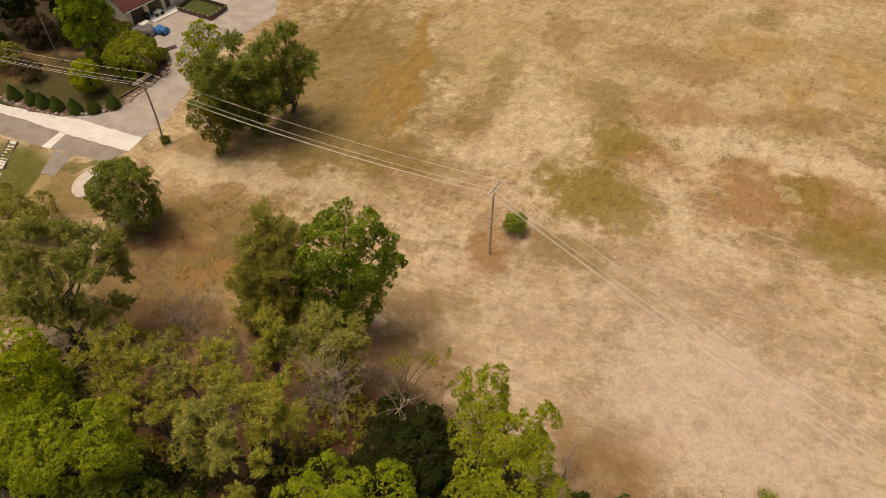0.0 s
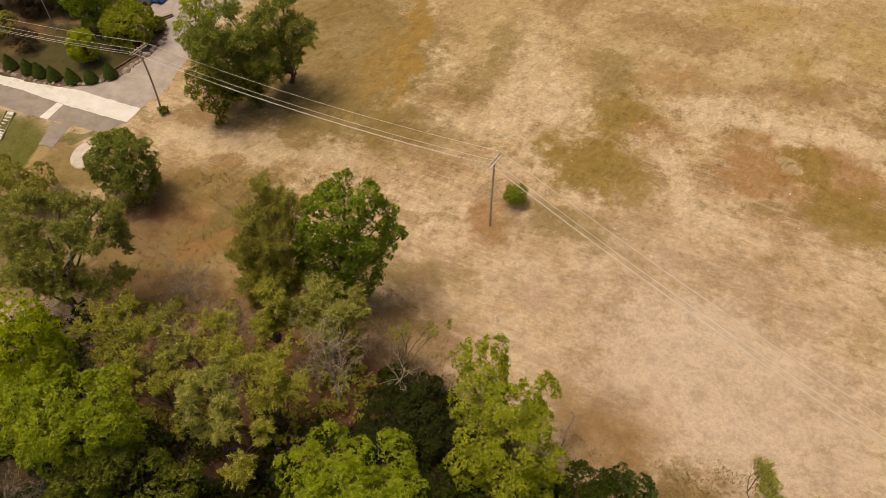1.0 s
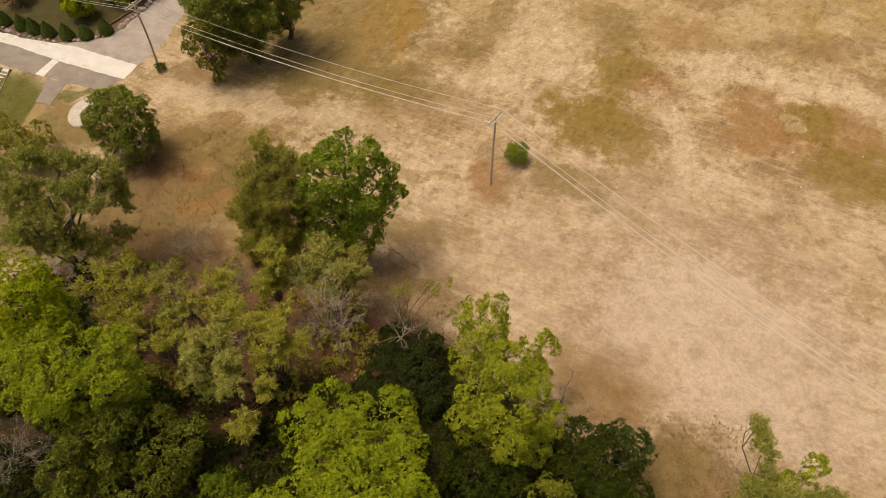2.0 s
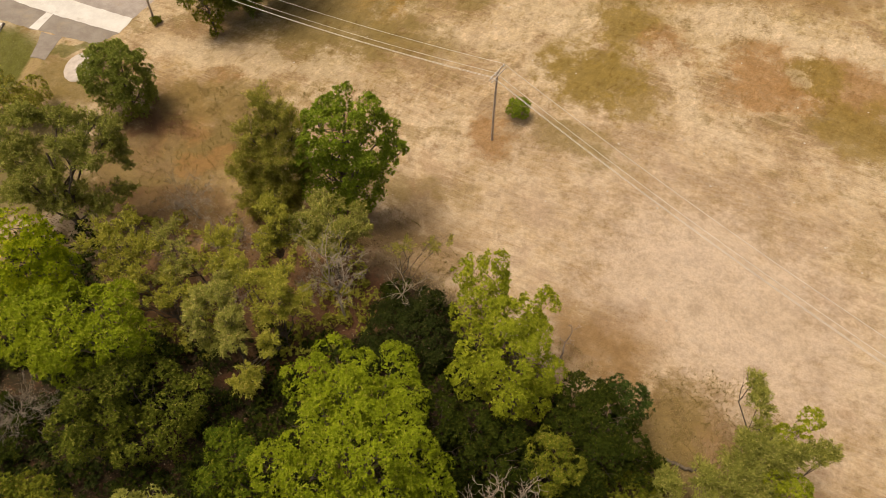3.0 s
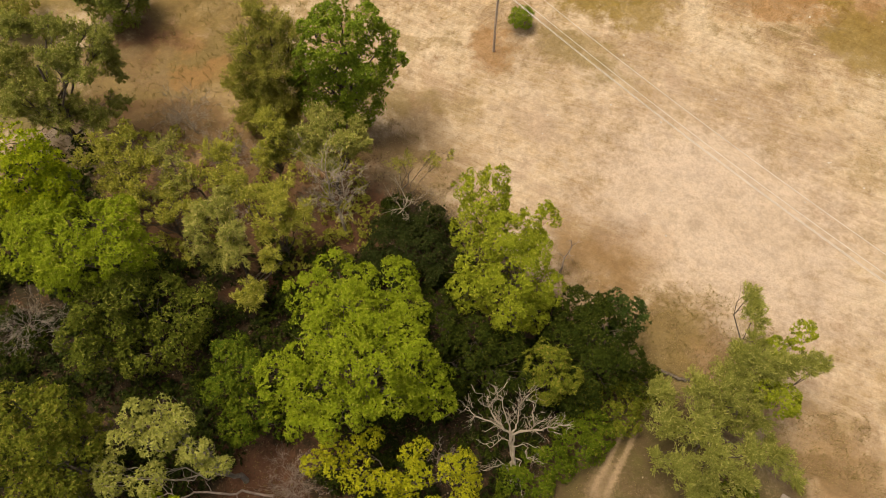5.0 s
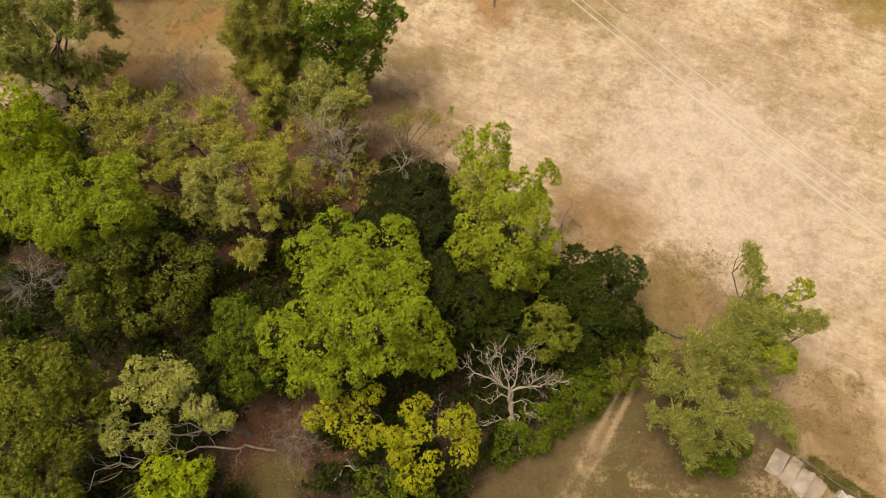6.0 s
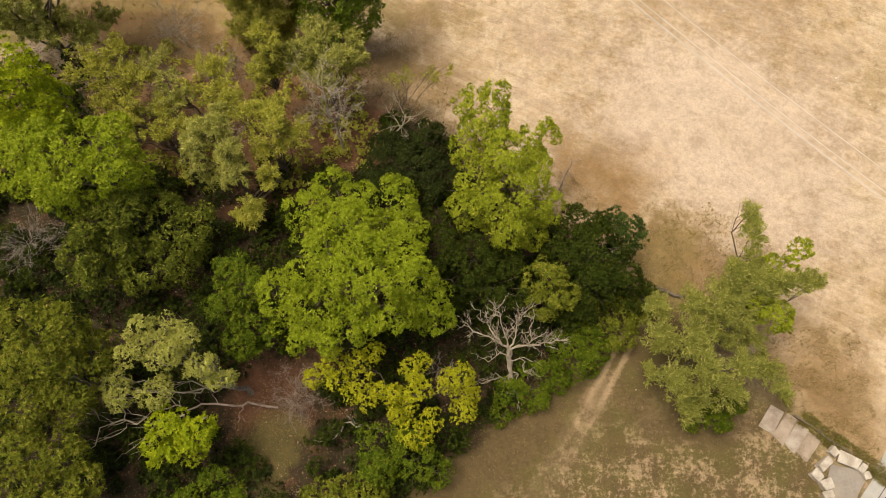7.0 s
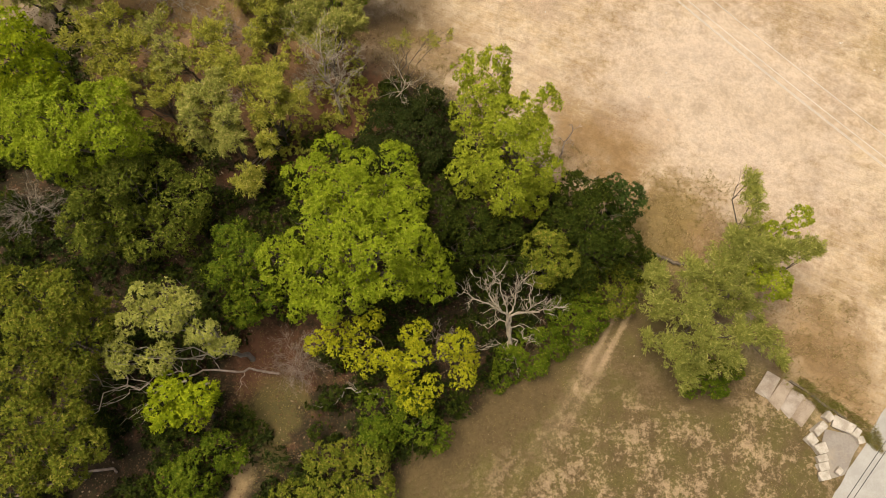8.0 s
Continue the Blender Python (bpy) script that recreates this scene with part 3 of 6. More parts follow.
def plumes(lobes, size, rng, cover=1.6, droop=0.0, slim=0.3, flow=(0, 0, 0), step=0.05):
    """Feathery fronds that reach up and out of each clump, with narrow leaves along them. Returns corners and faces."""
    out = []
    for x, y, z, r in lobes:
        n = max(4, int(cover * 9 * r**1.5))
        d = unit(rng.normal(size=(n, 3)) * [1, 1, 0.7])
        start = np.array([x, y, z]) + d * (r * rng.uniform(0.05, 0.5, n))[:, None]
        ahead = unit(d * 0.75 + np.array(flow) + [0, 0, 0.45] + rng.normal(size=(n, 3)) * 0.25)
        reach = (0.2 + 0.62 * r) * rng.uniform(0.55, 1.15, n)
        m = np.maximum(5, (reach / (size * step)).astype(int))
        who = np.repeat(np.arange(n), m)
        t = rng.random(len(who)) ** 0.8
        p = start[who] + ahead[who] * (reach[who] * t)[:, None] + rng.normal(size=(len(who), 3)) * (0.15 * r**0.6 * (1.15 - 0.75 * t))[:, None]
        p[:, 2] -= droop * t * t * reach[who]
        along = unit(ahead[who] * 0.8 + rng.normal(size=p.shape) * 0.55 - np.array([0, 0, droop * 0.6]))
        facing = unit(unit(p - np.array([x, y, z - 0.3 * r])) + rng.normal(size=p.shape) * 0.4 + [0, 0, 0.25])
        long = size * rng.uniform(0.6, 1.3, len(p)) * (1.15 - 0.4 * t)
        out.append(blades(p, along, facing, long, long * slim))
    v = np.concatenate(out).reshape(-1, 3)
    return v, np.arange(len(v)).reshape(-1, 3)


def round_lobes(h, r, low, seed, count=12):
    """Clumps for a full round crown of height h and radius r that starts at low."""
    rng = np.random.default_rng(seed)
    out = []
    for i in range(count):
        a, t = 2.4 * i + rng.uniform(-0.3, 0.3), (i + 0.5) / count
        z = low + (h - low) * (0.15 + 0.7 * t)
        wide = r * math.sin(math.pi * (0.2 + 0.68 * t)) * 0.66
        cr = r * rng.uniform(0.34, 0.5)
        out.append((wide * math.cos(a), wide * math.sin(a), min(z, h - cr), cr))
    return out


def tree(name, label, x, y, lobes, foliage, size=0.36, seed=1, trunk=0.22, bark=None, category="tree", group="",
         cover=1.9, puff=0.36, droop=0.0, ragged=0.11, slim=0.42, lean=(0, 0), bare=0, fork=0.35, skirt=1, flow=None, dense=False):
    """A tree: tapered trunk, limbs out to the clumps of its crown, leaves. lobes: rows of x, y, z, radius from its foot."""
    rng, g = random.Random(seed), np.random.default_rng(seed)
    bark = bark or BARK
    ob = thing(name, x, y, terrain(x, y) - 0.05, label, category, group)
    top = max(l[2] for l in lobes)
    cx = sum(l[0] for l in lobes) / len(lobes) * 0.6 + lean[0]
    cy = sum(l[1] for l in lobes) / len(lobes) * 0.6 + lean[1]
    head = Vector((cx, cy, top * 0.82))
    stem = bowed((0, 0, -0.1), head, rng, 7, 0.08, 0.0)
    w = Wood()
    w.limb(stem, trunk * 1.15, trunk * 0.3, 8)
    w.limb([(0, 0, -0.1), (0, 0, trunk * 1.2)], trunk * 1.6, trunk * 1.1, 8)
    w.done("trunk", bark, ob)
    twigs = Wood()
    step = max(1, len(lobes) // 12)
    for n, (lx, ly, lz, lr) in enumerate(lobes):
        if n % step:
            continue
        k = min(6, max(1, int((lz / max(top, 0.1)) * fork * 10)))
        limb = Wood()
        tip = Vector((lx, ly, lz))
        path = bowed(stem[k], tip, rng, 5, 0.14, 0.06)
        limb.limb(path, trunk * 0.42, trunk * 0.12, 5)
        limb.done("limb", bark, ob)
        for _ in range(5 + bare):
            d = Vector((rng.gauss(0, 1), rng.gauss(0, 1), rng.gauss(0.3, 0.8))).normalized()
            twigs.limb(bowed(path[rng.choice((3, 4, 5))], tip + d * lr * rng.uniform(0.8, 1.0 + 0.05 * bare), rng, 3, 0.2, 0.05), trunk * 0.13, 0.012, 3)
    tagged(twigs.done("branchwork", bark, ob), kind="stuff")
    full = list(lobes)
    for n, (ax, ay, az, ar) in enumerate(lobes):  # smaller clumps close the gaps inside dense crowns
        for bx, by, bz, br in lobes[n + 1:] if dense else ():
            gap = math.dist((ax, ay, az), (bx, by, bz))
            if 0.8 * (ar + br) < gap < 1.35 * (ar + br):
                full.append(((ax + bx) / 2, (ay + by) / 2, (az + bz) / 2 + 0.1 * ar, 0.33 * (ar + br)))
    for k in range(skirt):  # foliage that goes on below the outer clumps
        full += [(lx * 0.82, ly * 0.82, lz - (1.2 + k) * lr, lr * 0.78) for lx, ly, lz, lr in lobes if lz - (1.2 + k) * lr > 0.8]
    if flow is None:
        v, f = leaves(full, size, g, cover, puff, droop, ragged, slim)
    else:
        v, f = plumes(full, size, g, cover, droop, slim, flow)
    mesh_part("crown", v, f, foliage, ob)
    return ob


def bare_tree(name, label, x, y, height, spread, seed, lean=(0, 0), wood=None, limbs=9, trunk=0.16, depth=3, start=0.35, category="dead tree", z=None, rise=(0.1, 0.75)):
    """A leafless tree: trunk, each limb with its forks, and fine twigs."""
    rng = random.Random(seed)
    wood = wood or DEAD
    ob = thing(name, x, y, terrain(x, y) - 0.05 if z is None else z, label, category)
    stem = bowed((0, 0, 0), (lean[0], lean[1], height * 0.75), rng, 7, 0.1, 0.0)
    w = Wood()
    w.limb(stem, trunk, trunk * 0.35, 7)
    w.done("trunk", wood, ob)
    twigs = Wood()

    def forks(limb, path, r, far, level):
        for _ in range(4 if level < depth else 3):
            k = rng.choice((1, 2, 3, 4))
            a = path[k]
            d = (path[-1] - path[0]).normalized() + Vector((rng.gauss(0, 0.6), rng.gauss(0, 0.6), rng.gauss(0.05, 0.45)))
            b = a + d.normalized() * far * rng.uniform(0.4, 0.75)
            sub = bowed(a, b, rng, 4, 0.25, 0.03)
            (limb if level < 2 else twigs).limb(sub, r * 0.6, max(0.01, r * 0.2), 4 if level < 2 else 3)
            if level < depth:
                forks(limb, sub, r * 0.55, far * 0.6, level + 1)

    for i in range(limbs):
        t = start + (1 - start) * i / max(1, limbs - 1)
        a = stem[min(7, max(1, round(t * 7)))]
        turn = 2.4 * i + rng.uniform(-0.4, 0.4)
        far = spread * rng.uniform(0.7, 1.1) * (1.15 - 0.4 * t)
        b = a + Vector((math.cos(turn), math.sin(turn), rng.uniform(*rise))) * far
        limb = Wood()
        path = bowed(a, b, rng, 5, 0.2, 0.08)
        limb.limb(path, trunk * 0.32, trunk * 0.08, 5)
        forks(limb, path, trunk * 0.24, far * 0.6, 1)
        limb.done("limb", wood, ob)
    tagged(twigs.done("branchwork", wood, ob), kind="stuff")
    return ob


# ---------------------------------------------------------------- trees and shrubs
tree("deciduous_tree", "large full bright green tree with lobed crown at the wood", -6.3, 14.6, [
    (-2.18, 8.44, 8.74, 1.75), (-4.31, 6.75, 8.73, 1.82), (2.17, 6.82, 9.68, 2.13), (-0.51, 4.17, 11.67, 2.23), (3.3, 4.5, 9.74, 1.77), (-2.84, 1.55, 11.65, 2.31), (-0.19, -0.45, 12.76, 1.62), (1.59, -0.64, 12.71, 1.93), (3.68, 0.5, 11.7, 1.98), (-5.81, -0.37, 8.69, 2.08), (-3.03, -1.29, 9.68, 2.12), (-1.22, -2.97, 8.68, 2.14), (-4.8, -2.3, 6.72, 1.88), (2.46, -1.95, 10.75, 1.67), (5.05, -0.55, 8.71, 1.92), (5.67, -1.36, 6.77, 1.55), (-6.93, 0.13, 7.78, 1.45)], BRIGHT, size=0.24, trunk=0.32, seed=11, slim=0.34, cover=1.9, ragged=0.07, dense=True)
tree("ash_tree", "tall yellow-green ash with loose crown at the field edge", 6.2, 21.5, [
    (-2.45, 7.69, 10.78, 1.48), (-3.53, 6.51, 9.76, 1.59), (-2.28, 4.73, 10.77, 1.54), (0.24, 4.77, 9.78, 1.48), (-1.99, 0.86, 8.71, 1.92), (0.61, 2.58, 9.74, 1.73), (-2.06, 8.58, 11.84, 1.08), (-4.01, 7.94, 10.76, 1.57), (-2.83, 6.19, 10.74, 1.73), (-4.22, 4.51, 9.76, 1.57), (-1.22, 3.52, 10.68, 2.13), (1.54, 6.32, 8.76, 1.61), (-3.3, 2.31, 8.7, 2.02), (-0.31, 0.9, 9.65, 2.35), (1.92, 0.58, 7.75, 1.68), (-4.18, 0.31, 7.76, 1.59), (-1.06, -1.12, 7.7, 2.02), (0.98, -1.08, 5.8, 1.36)], ASH, size=0.24, trunk=0.26, seed=12, puff=0.32, ragged=0.12, slim=0.36, cover=2.1)
tree("shrub", "dark-leaved dense shrub in the shade of the wood", -2.5, 27, [
    (-2.3, 1.69, 2.86, 2.27), (0.25, 0.3, 3.42, 2.53), (1.2, 3.49, 2.72, 1.9), (-1.75, -0.96, 2.69, 2.05), (2.24, -1.18, 3.19, 2.04), (-3.84, 0.36, 2.28, 1.49)], DARK, size=0.22, trunk=0.1, seed=13, category='shrub')
tree("deciduous_tree", "dark green tree at the corner of the wood", 12.3, 18.2, [
    (-1.38, 2.98, 5.71, 1.91), (0.33, 0.53, 5.62, 2.52), (-0.54, -2.05, 4.62, 2.53), (1.8, -1.56, 4.69, 2.08), (-2.45, 0.04, 5.72, 1.88), (4.13, -2.19, 2.78, 1.49), (-1.82, -3.7, 3.71, 1.91), (1.39, 2.88, 4.75, 1.67)], FOREST, size=0.26, trunk=0.2, seed=14)
tree("deciduous_tree", "small blue-green tree beside the field", 14.6, 20.6, [
    (0.48, 0.35, 5.8, 1.36), (-0.5, 1.29, 5.35, 1.01), (1.5, -0.2, 5.36, 0.91), (0.18, -0.77, 4.82, 1.2)], BLUISH, size=0.22, trunk=0.1, seed=15)
tree("deciduous_tree", "mid-green tree crowded among taller crowns", 1, 17.5, [
    (-1.22, 1.67, 5.69, 2.07), (-0.3, -1.21, 5.67, 2.22), (-1.7, 3.64, 5.75, 1.64), (1.53, 0.71, 5.69, 2.06), (2.47, -1.86, 4.66, 2.25), (4.76, -1.85, 4.69, 2.07), (3.9, 0.57, 4.75, 1.64)], FOREST, size=0.27, trunk=0.2, seed=16)
tree("deciduous_tree", "slender yellowing tree among dark foliage", 8.8, 15.2, [
    (-0.54, 1.28, 6.75, 1.66), (0.29, -0.2, 6.79, 1.39), (-0.91, -0.53, 5.79, 1.41), (-1.53, 1.12, 5.83, 1.15)], GREEN, size=0.25, trunk=0.14, seed=17)
tree("willow_tree", "grey-green spreading willow with reaching boughs beside the track", 21.3, 11.5, [
    (2.5, 5.94, 8.32, 1.2), (1.25, 4.41, 8.81, 1.26), (3.76, 3.9, 8.3, 1.35), (5.82, 4.13, 8.32, 1.19), (3.21, 2.96, 7.28, 1.46), (1.97, 1.82, 6.77, 1.55), (0.07, 2.01, 7.75, 1.69), (2.71, 8.63, 8.63, 1.12), (2.84, 9.76, 8.44, 1.05), (2.68, 7.67, 8.95, 1.03), (7.42, 4.35, 7.63, 1.11), (4.52, 3.92, 9.01, 1.3), (2.38, 3.91, 8.93, 1.8), (0.53, 3.27, 8.03, 1.82), (-1.74, 2.66, 6.94, 1.7), (-4.32, 2.64, 5.27, 1.52), (-4.1, 0.31, 5.33, 1.8), (-2.61, -0.33, 7.33, 1.81), (-2.02, -2.9, 8.54, 1.74), (0.58, -4.17, 5.78, 1.46), (-3.83, -3.39, 6.24, 1.74), (-2.32, -5.24, 3.8, 1.35), (1.62, -2.02, 5.98, 1.47), (4.65, -1.52, 3.16, 1.62), (5.87, -3.32, 3.03, 1.15), (0.61, 4.67, 9.41, 1.29), (1.5, 0.46, 4.76, 1.59), (3.31, 0.37, 4.22, 1.23), (-0.04, 1.08, 6.07, 1.56), (-1.41, -3.94, 4.07, 1.5), (-4.56, -2.01, 3.25, 1)], SILVER, size=0.33, trunk=0.28, seed=18, puff=0.3, slim=0.28, cover=2.0, ragged=0.2, droop=0.3, skirt=0, flow=(0.45, 0.2, 0.1))
tree("deciduous_tree", "yellow-tipped green tree growing through the willow", 23.6, 14.6, [
    (3.98, 3.47, 8.87, 0.85), (3.22, 2.69, 8.89, 0.76), (1.43, 2.23, 8.87, 0.85), (2.08, -1.27, 6.81, 1.29), (0.63, -0.63, 7.86, 0.93), (3.14, -1.7, 5.88, 0.79)], ASH, size=0.2, trunk=0.14, skirt=0, seed=19, puff=0.3, cover=2.2)
tree("shrub", "bright green broad-leaved shrub under the willow", 20.8, 6.9, [
    (0.98, 0.05, 1.77, 1.54), (2.65, 0.52, 1.82, 1.18), (-0.13, -0.83, 1.44, 1.09), (1.7, -1.05, 1.45, 1)], SHRUB, size=0.27, trunk=0.07, seed=20, category='shrub')
tree("deciduous_tree", "golden-yellow tree with thin open crown in the clearing", -3, 7.2, [
    (-4.88, 2.39, 5.28, 0.88), (-5.07, 1.08, 5.32, 0.89), (-5.24, 2.55, 6.27, 1.09), (-3.62, 2.55, 6.23, 0.93), (-2.44, 3.38, 5.63, 0.82), (-2.62, 3.18, 5.38, 0.72), (-6.59, 1.8, 4.96, 0.85), (-7.05, 1.4, 5.19, 0.73), (-7.03, 1.52, 5.08, 0.79), (-2.79, -0.38, 6.08, 0.89), (-3.07, 1.23, 5.61, 1.03), (-3.78, 0.23, 5.29, 0.88), (-0.84, 0.01, 6.43, 0.86), (-0.55, 0.03, 7.19, 0.69), (-1.67, 0.26, 6.99, 0.63), (0.38, 2.02, 6.49, 0.78), (1.3, 2.54, 6.85, 0.77), (0.87, 1.5, 6.48, 0.66), (1.4, 0.24, 6.72, 0.96), (0.89, 1.08, 6.78, 0.7), (0.72, -0.1, 7.39, 0.94), (4.3, 1.31, 7.36, 1.09), (3.94, 1.28, 6.17, 0.93), (3.43, 0.82, 7.35, 1.04), (4.73, 0.8, 5.77, 0.83), (4.73, 0.7, 5.86, 0.65), (5.2, 0.23, 5.67, 0.67), (4.29, 0.23, 6.01, 0.91), (4.8, -0.59, 5.72, 0.79), (4.53, -1.02, 5.44, 1.05), (1.29, -2.84, 5.26, 1.03), (2.15, -1.73, 6.18, 1), (0.57, -2.75, 5.61, 1.12), (-0.39, -1.12, 5.42, 0.85), (-0.51, -1.41, 6.2, 0.62), (0.29, -0.61, 5.58, 0.82)], GOLD, size=0.2, trunk=0.18, skirt=0, seed=21, puff=0.26, cover=0.95, bare=3, ragged=0.2)
tree("shrub", "leafy green shrub at the edge of the rough lawn", -3, 3, [
    (-1.63, 0.64, 2.7, 1.97), (1.06, -0.44, 2.7, 2), (-2.46, -1.31, 2.77, 1.56), (2.62, -1.06, 2.32, 1.23), (0.14, 1.3, 2.76, 1.58)], SHRUB, size=0.27, trunk=0.1, seed=22, category='shrub')
tree("shrub", "dark green shrub with some yellow leaves by the lawn", -6, -1.4, [
    (-3.42, 0.96, 2.24, 1.73), (0.12, 0.76, 2.21, 1.9), (0.57, -0.93, 1.74, 1.73), (-1.86, -0.94, 1.73, 1.81), (-3.86, -0.52, 1.77, 1.56), (-5.66, -1.6, 1.24, 1.74), (-2.21, 2.03, 1.8, 1.32)], GREEN, size=0.27, trunk=0.1, seed=23, category='shrub')
tree("deciduous_tree", "grey-green tree with thin twisting pale boughs", -16.2, 8.2, [
    (-4.72, 3.88, 8.3, 1.09), (-5.98, 3.36, 9.51, 1.18), (-4.82, 2.9, 8.71, 1.26), (-2.49, 2.82, 9.59, 0.91), (-3.61, 3.21, 8.29, 1.14), (-3.44, 3.4, 8.22, 0.92), (-6.22, 2.57, 7.46, 1.08), (-6.99, 1.56, 8.53, 1.02), (-6.34, 2.08, 8.62, 0.98), (-3.91, 1.11, 9.63, 1.05), (-3.64, 2.37, 8.4, 1.18), (-4.41, 1.23, 9.3, 1.1), (-7.96, -1.26, 6.98, 1.13), (-8.42, -0.04, 6.85, 1.18), (-8.47, -0.42, 7, 0.96), (-5.58, -1.21, 7.32, 1.04), (-4.48, -0.65, 7.73, 0.88), (-4.84, -1.35, 8.01, 1), (-1.23, 0.86, 8.38, 0.89), (-1.94, 0.75, 8.32, 1.03), (-1.67, 0.52, 7.55, 0.76), (-0.72, -0.19, 7.35, 0.67), (-0.02, 0.06, 7.11, 0.77), (-0.76, 0.03, 6.36, 0.69)], GREY, size=0.22, trunk=0.2, skirt=0, seed=24, puff=0.28, slim=0.35, bare=4, bark=DEAD)
tree("deciduous_tree", "small yellow-green tree beside a bare bough", -18.8, 3.2, [
    (-1.49, 1.76, 6.78, 1.48), (0.67, 1.15, 6.79, 1.39), (-2.31, 0.19, 5.81, 1.24), (-0.36, -0.3, 5.83, 1.16), (1.12, 1.87, 5.87, 0.84)], LIME, size=0.25, trunk=0.13, seed=25)
tree("deciduous_tree", "broad green tree in the wood", -29, 9, [
    (-1.71, 2.96, 9.7, 2.02), (1.25, 2.54, 9.7, 2.02), (2.53, 1.28, 7.74, 1.75), (0.2, -0.14, 10.65, 2.34), (2.08, -0.8, 8.66, 2.26), (-1.3, -2.66, 8.66, 2.23), (0.55, -2.82, 6.71, 1.9), (2.59, -1.19, 5.77, 1.53)], GREEN, size=0.27, trunk=0.28, seed=26)
tree("deciduous_tree", "green tree at the foot of the wood", -29, 1, [
    (-1.25, 1.83, 7.7, 1.99), (1.07, 1.89, 6.72, 1.87), (2.51, 0.12, 5.78, 1.48), (-0.94, -0.89, 6.7, 2), (1.15, -1.87, 5.76, 1.62), (-2.94, -3.1, 4.74, 1.72)], GREEN, size=0.27, trunk=0.22, seed=27)
tree("shrub", "glossy dark green shrub on the clearing floor", -17.5, -0.6, [
    (-0.07, 1.41, 1.95, 1.66), (-1.62, -0.3, 2.11, 1.9), (0.99, 0.77, 1.62, 1.23), (-2.24, -1.98, 1.72, 1.9), (-3.97, -0.95, 1.6, 1.31)], SHRUB, size=0.27, trunk=0.08, seed=28, category='shrub')
tree("deciduous_tree", "dark mid-green tree with broad leaves inside the wood", -15.2, 14, [
    (-1.23, 2.54, 7.77, 1.55), (0.2, 1.18, 7.76, 1.62), (-2.06, 0.35, 5.76, 1.58), (0.26, -0.56, 5.75, 1.66), (-0.77, -2.17, 4.76, 1.59), (1.49, -2.17, 4.8, 1.32)], SHRUB, size=0.3, trunk=0.16, seed=29)
tree("deciduous_tree", "wide green tree with feathery crown in the wood", -27.5, 23.5, [
    (-4.16, 2.11, 10.65, 2.35), (-0.6, 2.07, 11.68, 2.1), (1.41, 2.86, 10.68, 2.15), (-5.93, 0.67, 8.67, 2.2), (-1.01, -0.74, 11.66, 2.28), (1.35, 0.21, 10.65, 2.33), (2.5, 1.44, 8.74, 1.76), (-3.97, -0.83, 7.72, 1.86), (1.36, -0.07, 7.75, 1.69), (-8, 4.67, 8.7, 1.97)], BRIGHT, size=0.25, trunk=0.3, seed=30, puff=0.3, slim=0.34, cover=2.0, ragged=0.08, dense=True)
tree("deciduous_tree", "green tree below a wider crown, shade put into its leaf colour", -24.5, 18.8, [
    (-3.07, 1.94, 7.67, 2.2), (-0.73, 2.91, 7.7, 2.03), (-4.53, -0.57, 6.75, 1.68), (-3.91, -1.9, 5.76, 1.6), (0.76, 2.75, 5.62, 2.55), (3.04, 2.15, 4.64, 2.4), (-2.19, 0.52, 5.72, 1.89), (-0.05, -1.17, 4.2, 2.02), (1.97, -0.01, 3.68, 2.14)], SHADED_GREEN, size=0.27, trunk=0.22, seed=31)
tree("maple_tree", "bright lime-green maple rising over the wood", -35.3, 32, [
    (0.56, 0.54, 12.72, 1.89), (1.81, -0.44, 11.73, 1.81), (0.28, -1.81, 11.68, 2.14), (2.07, -1.93, 9.68, 2.12), (-0.49, -2.99, 8.68, 2.13), (2.05, -0.15, 7.74, 1.73)], LIME, size=0.28, trunk=0.25, seed=32, dense=True)
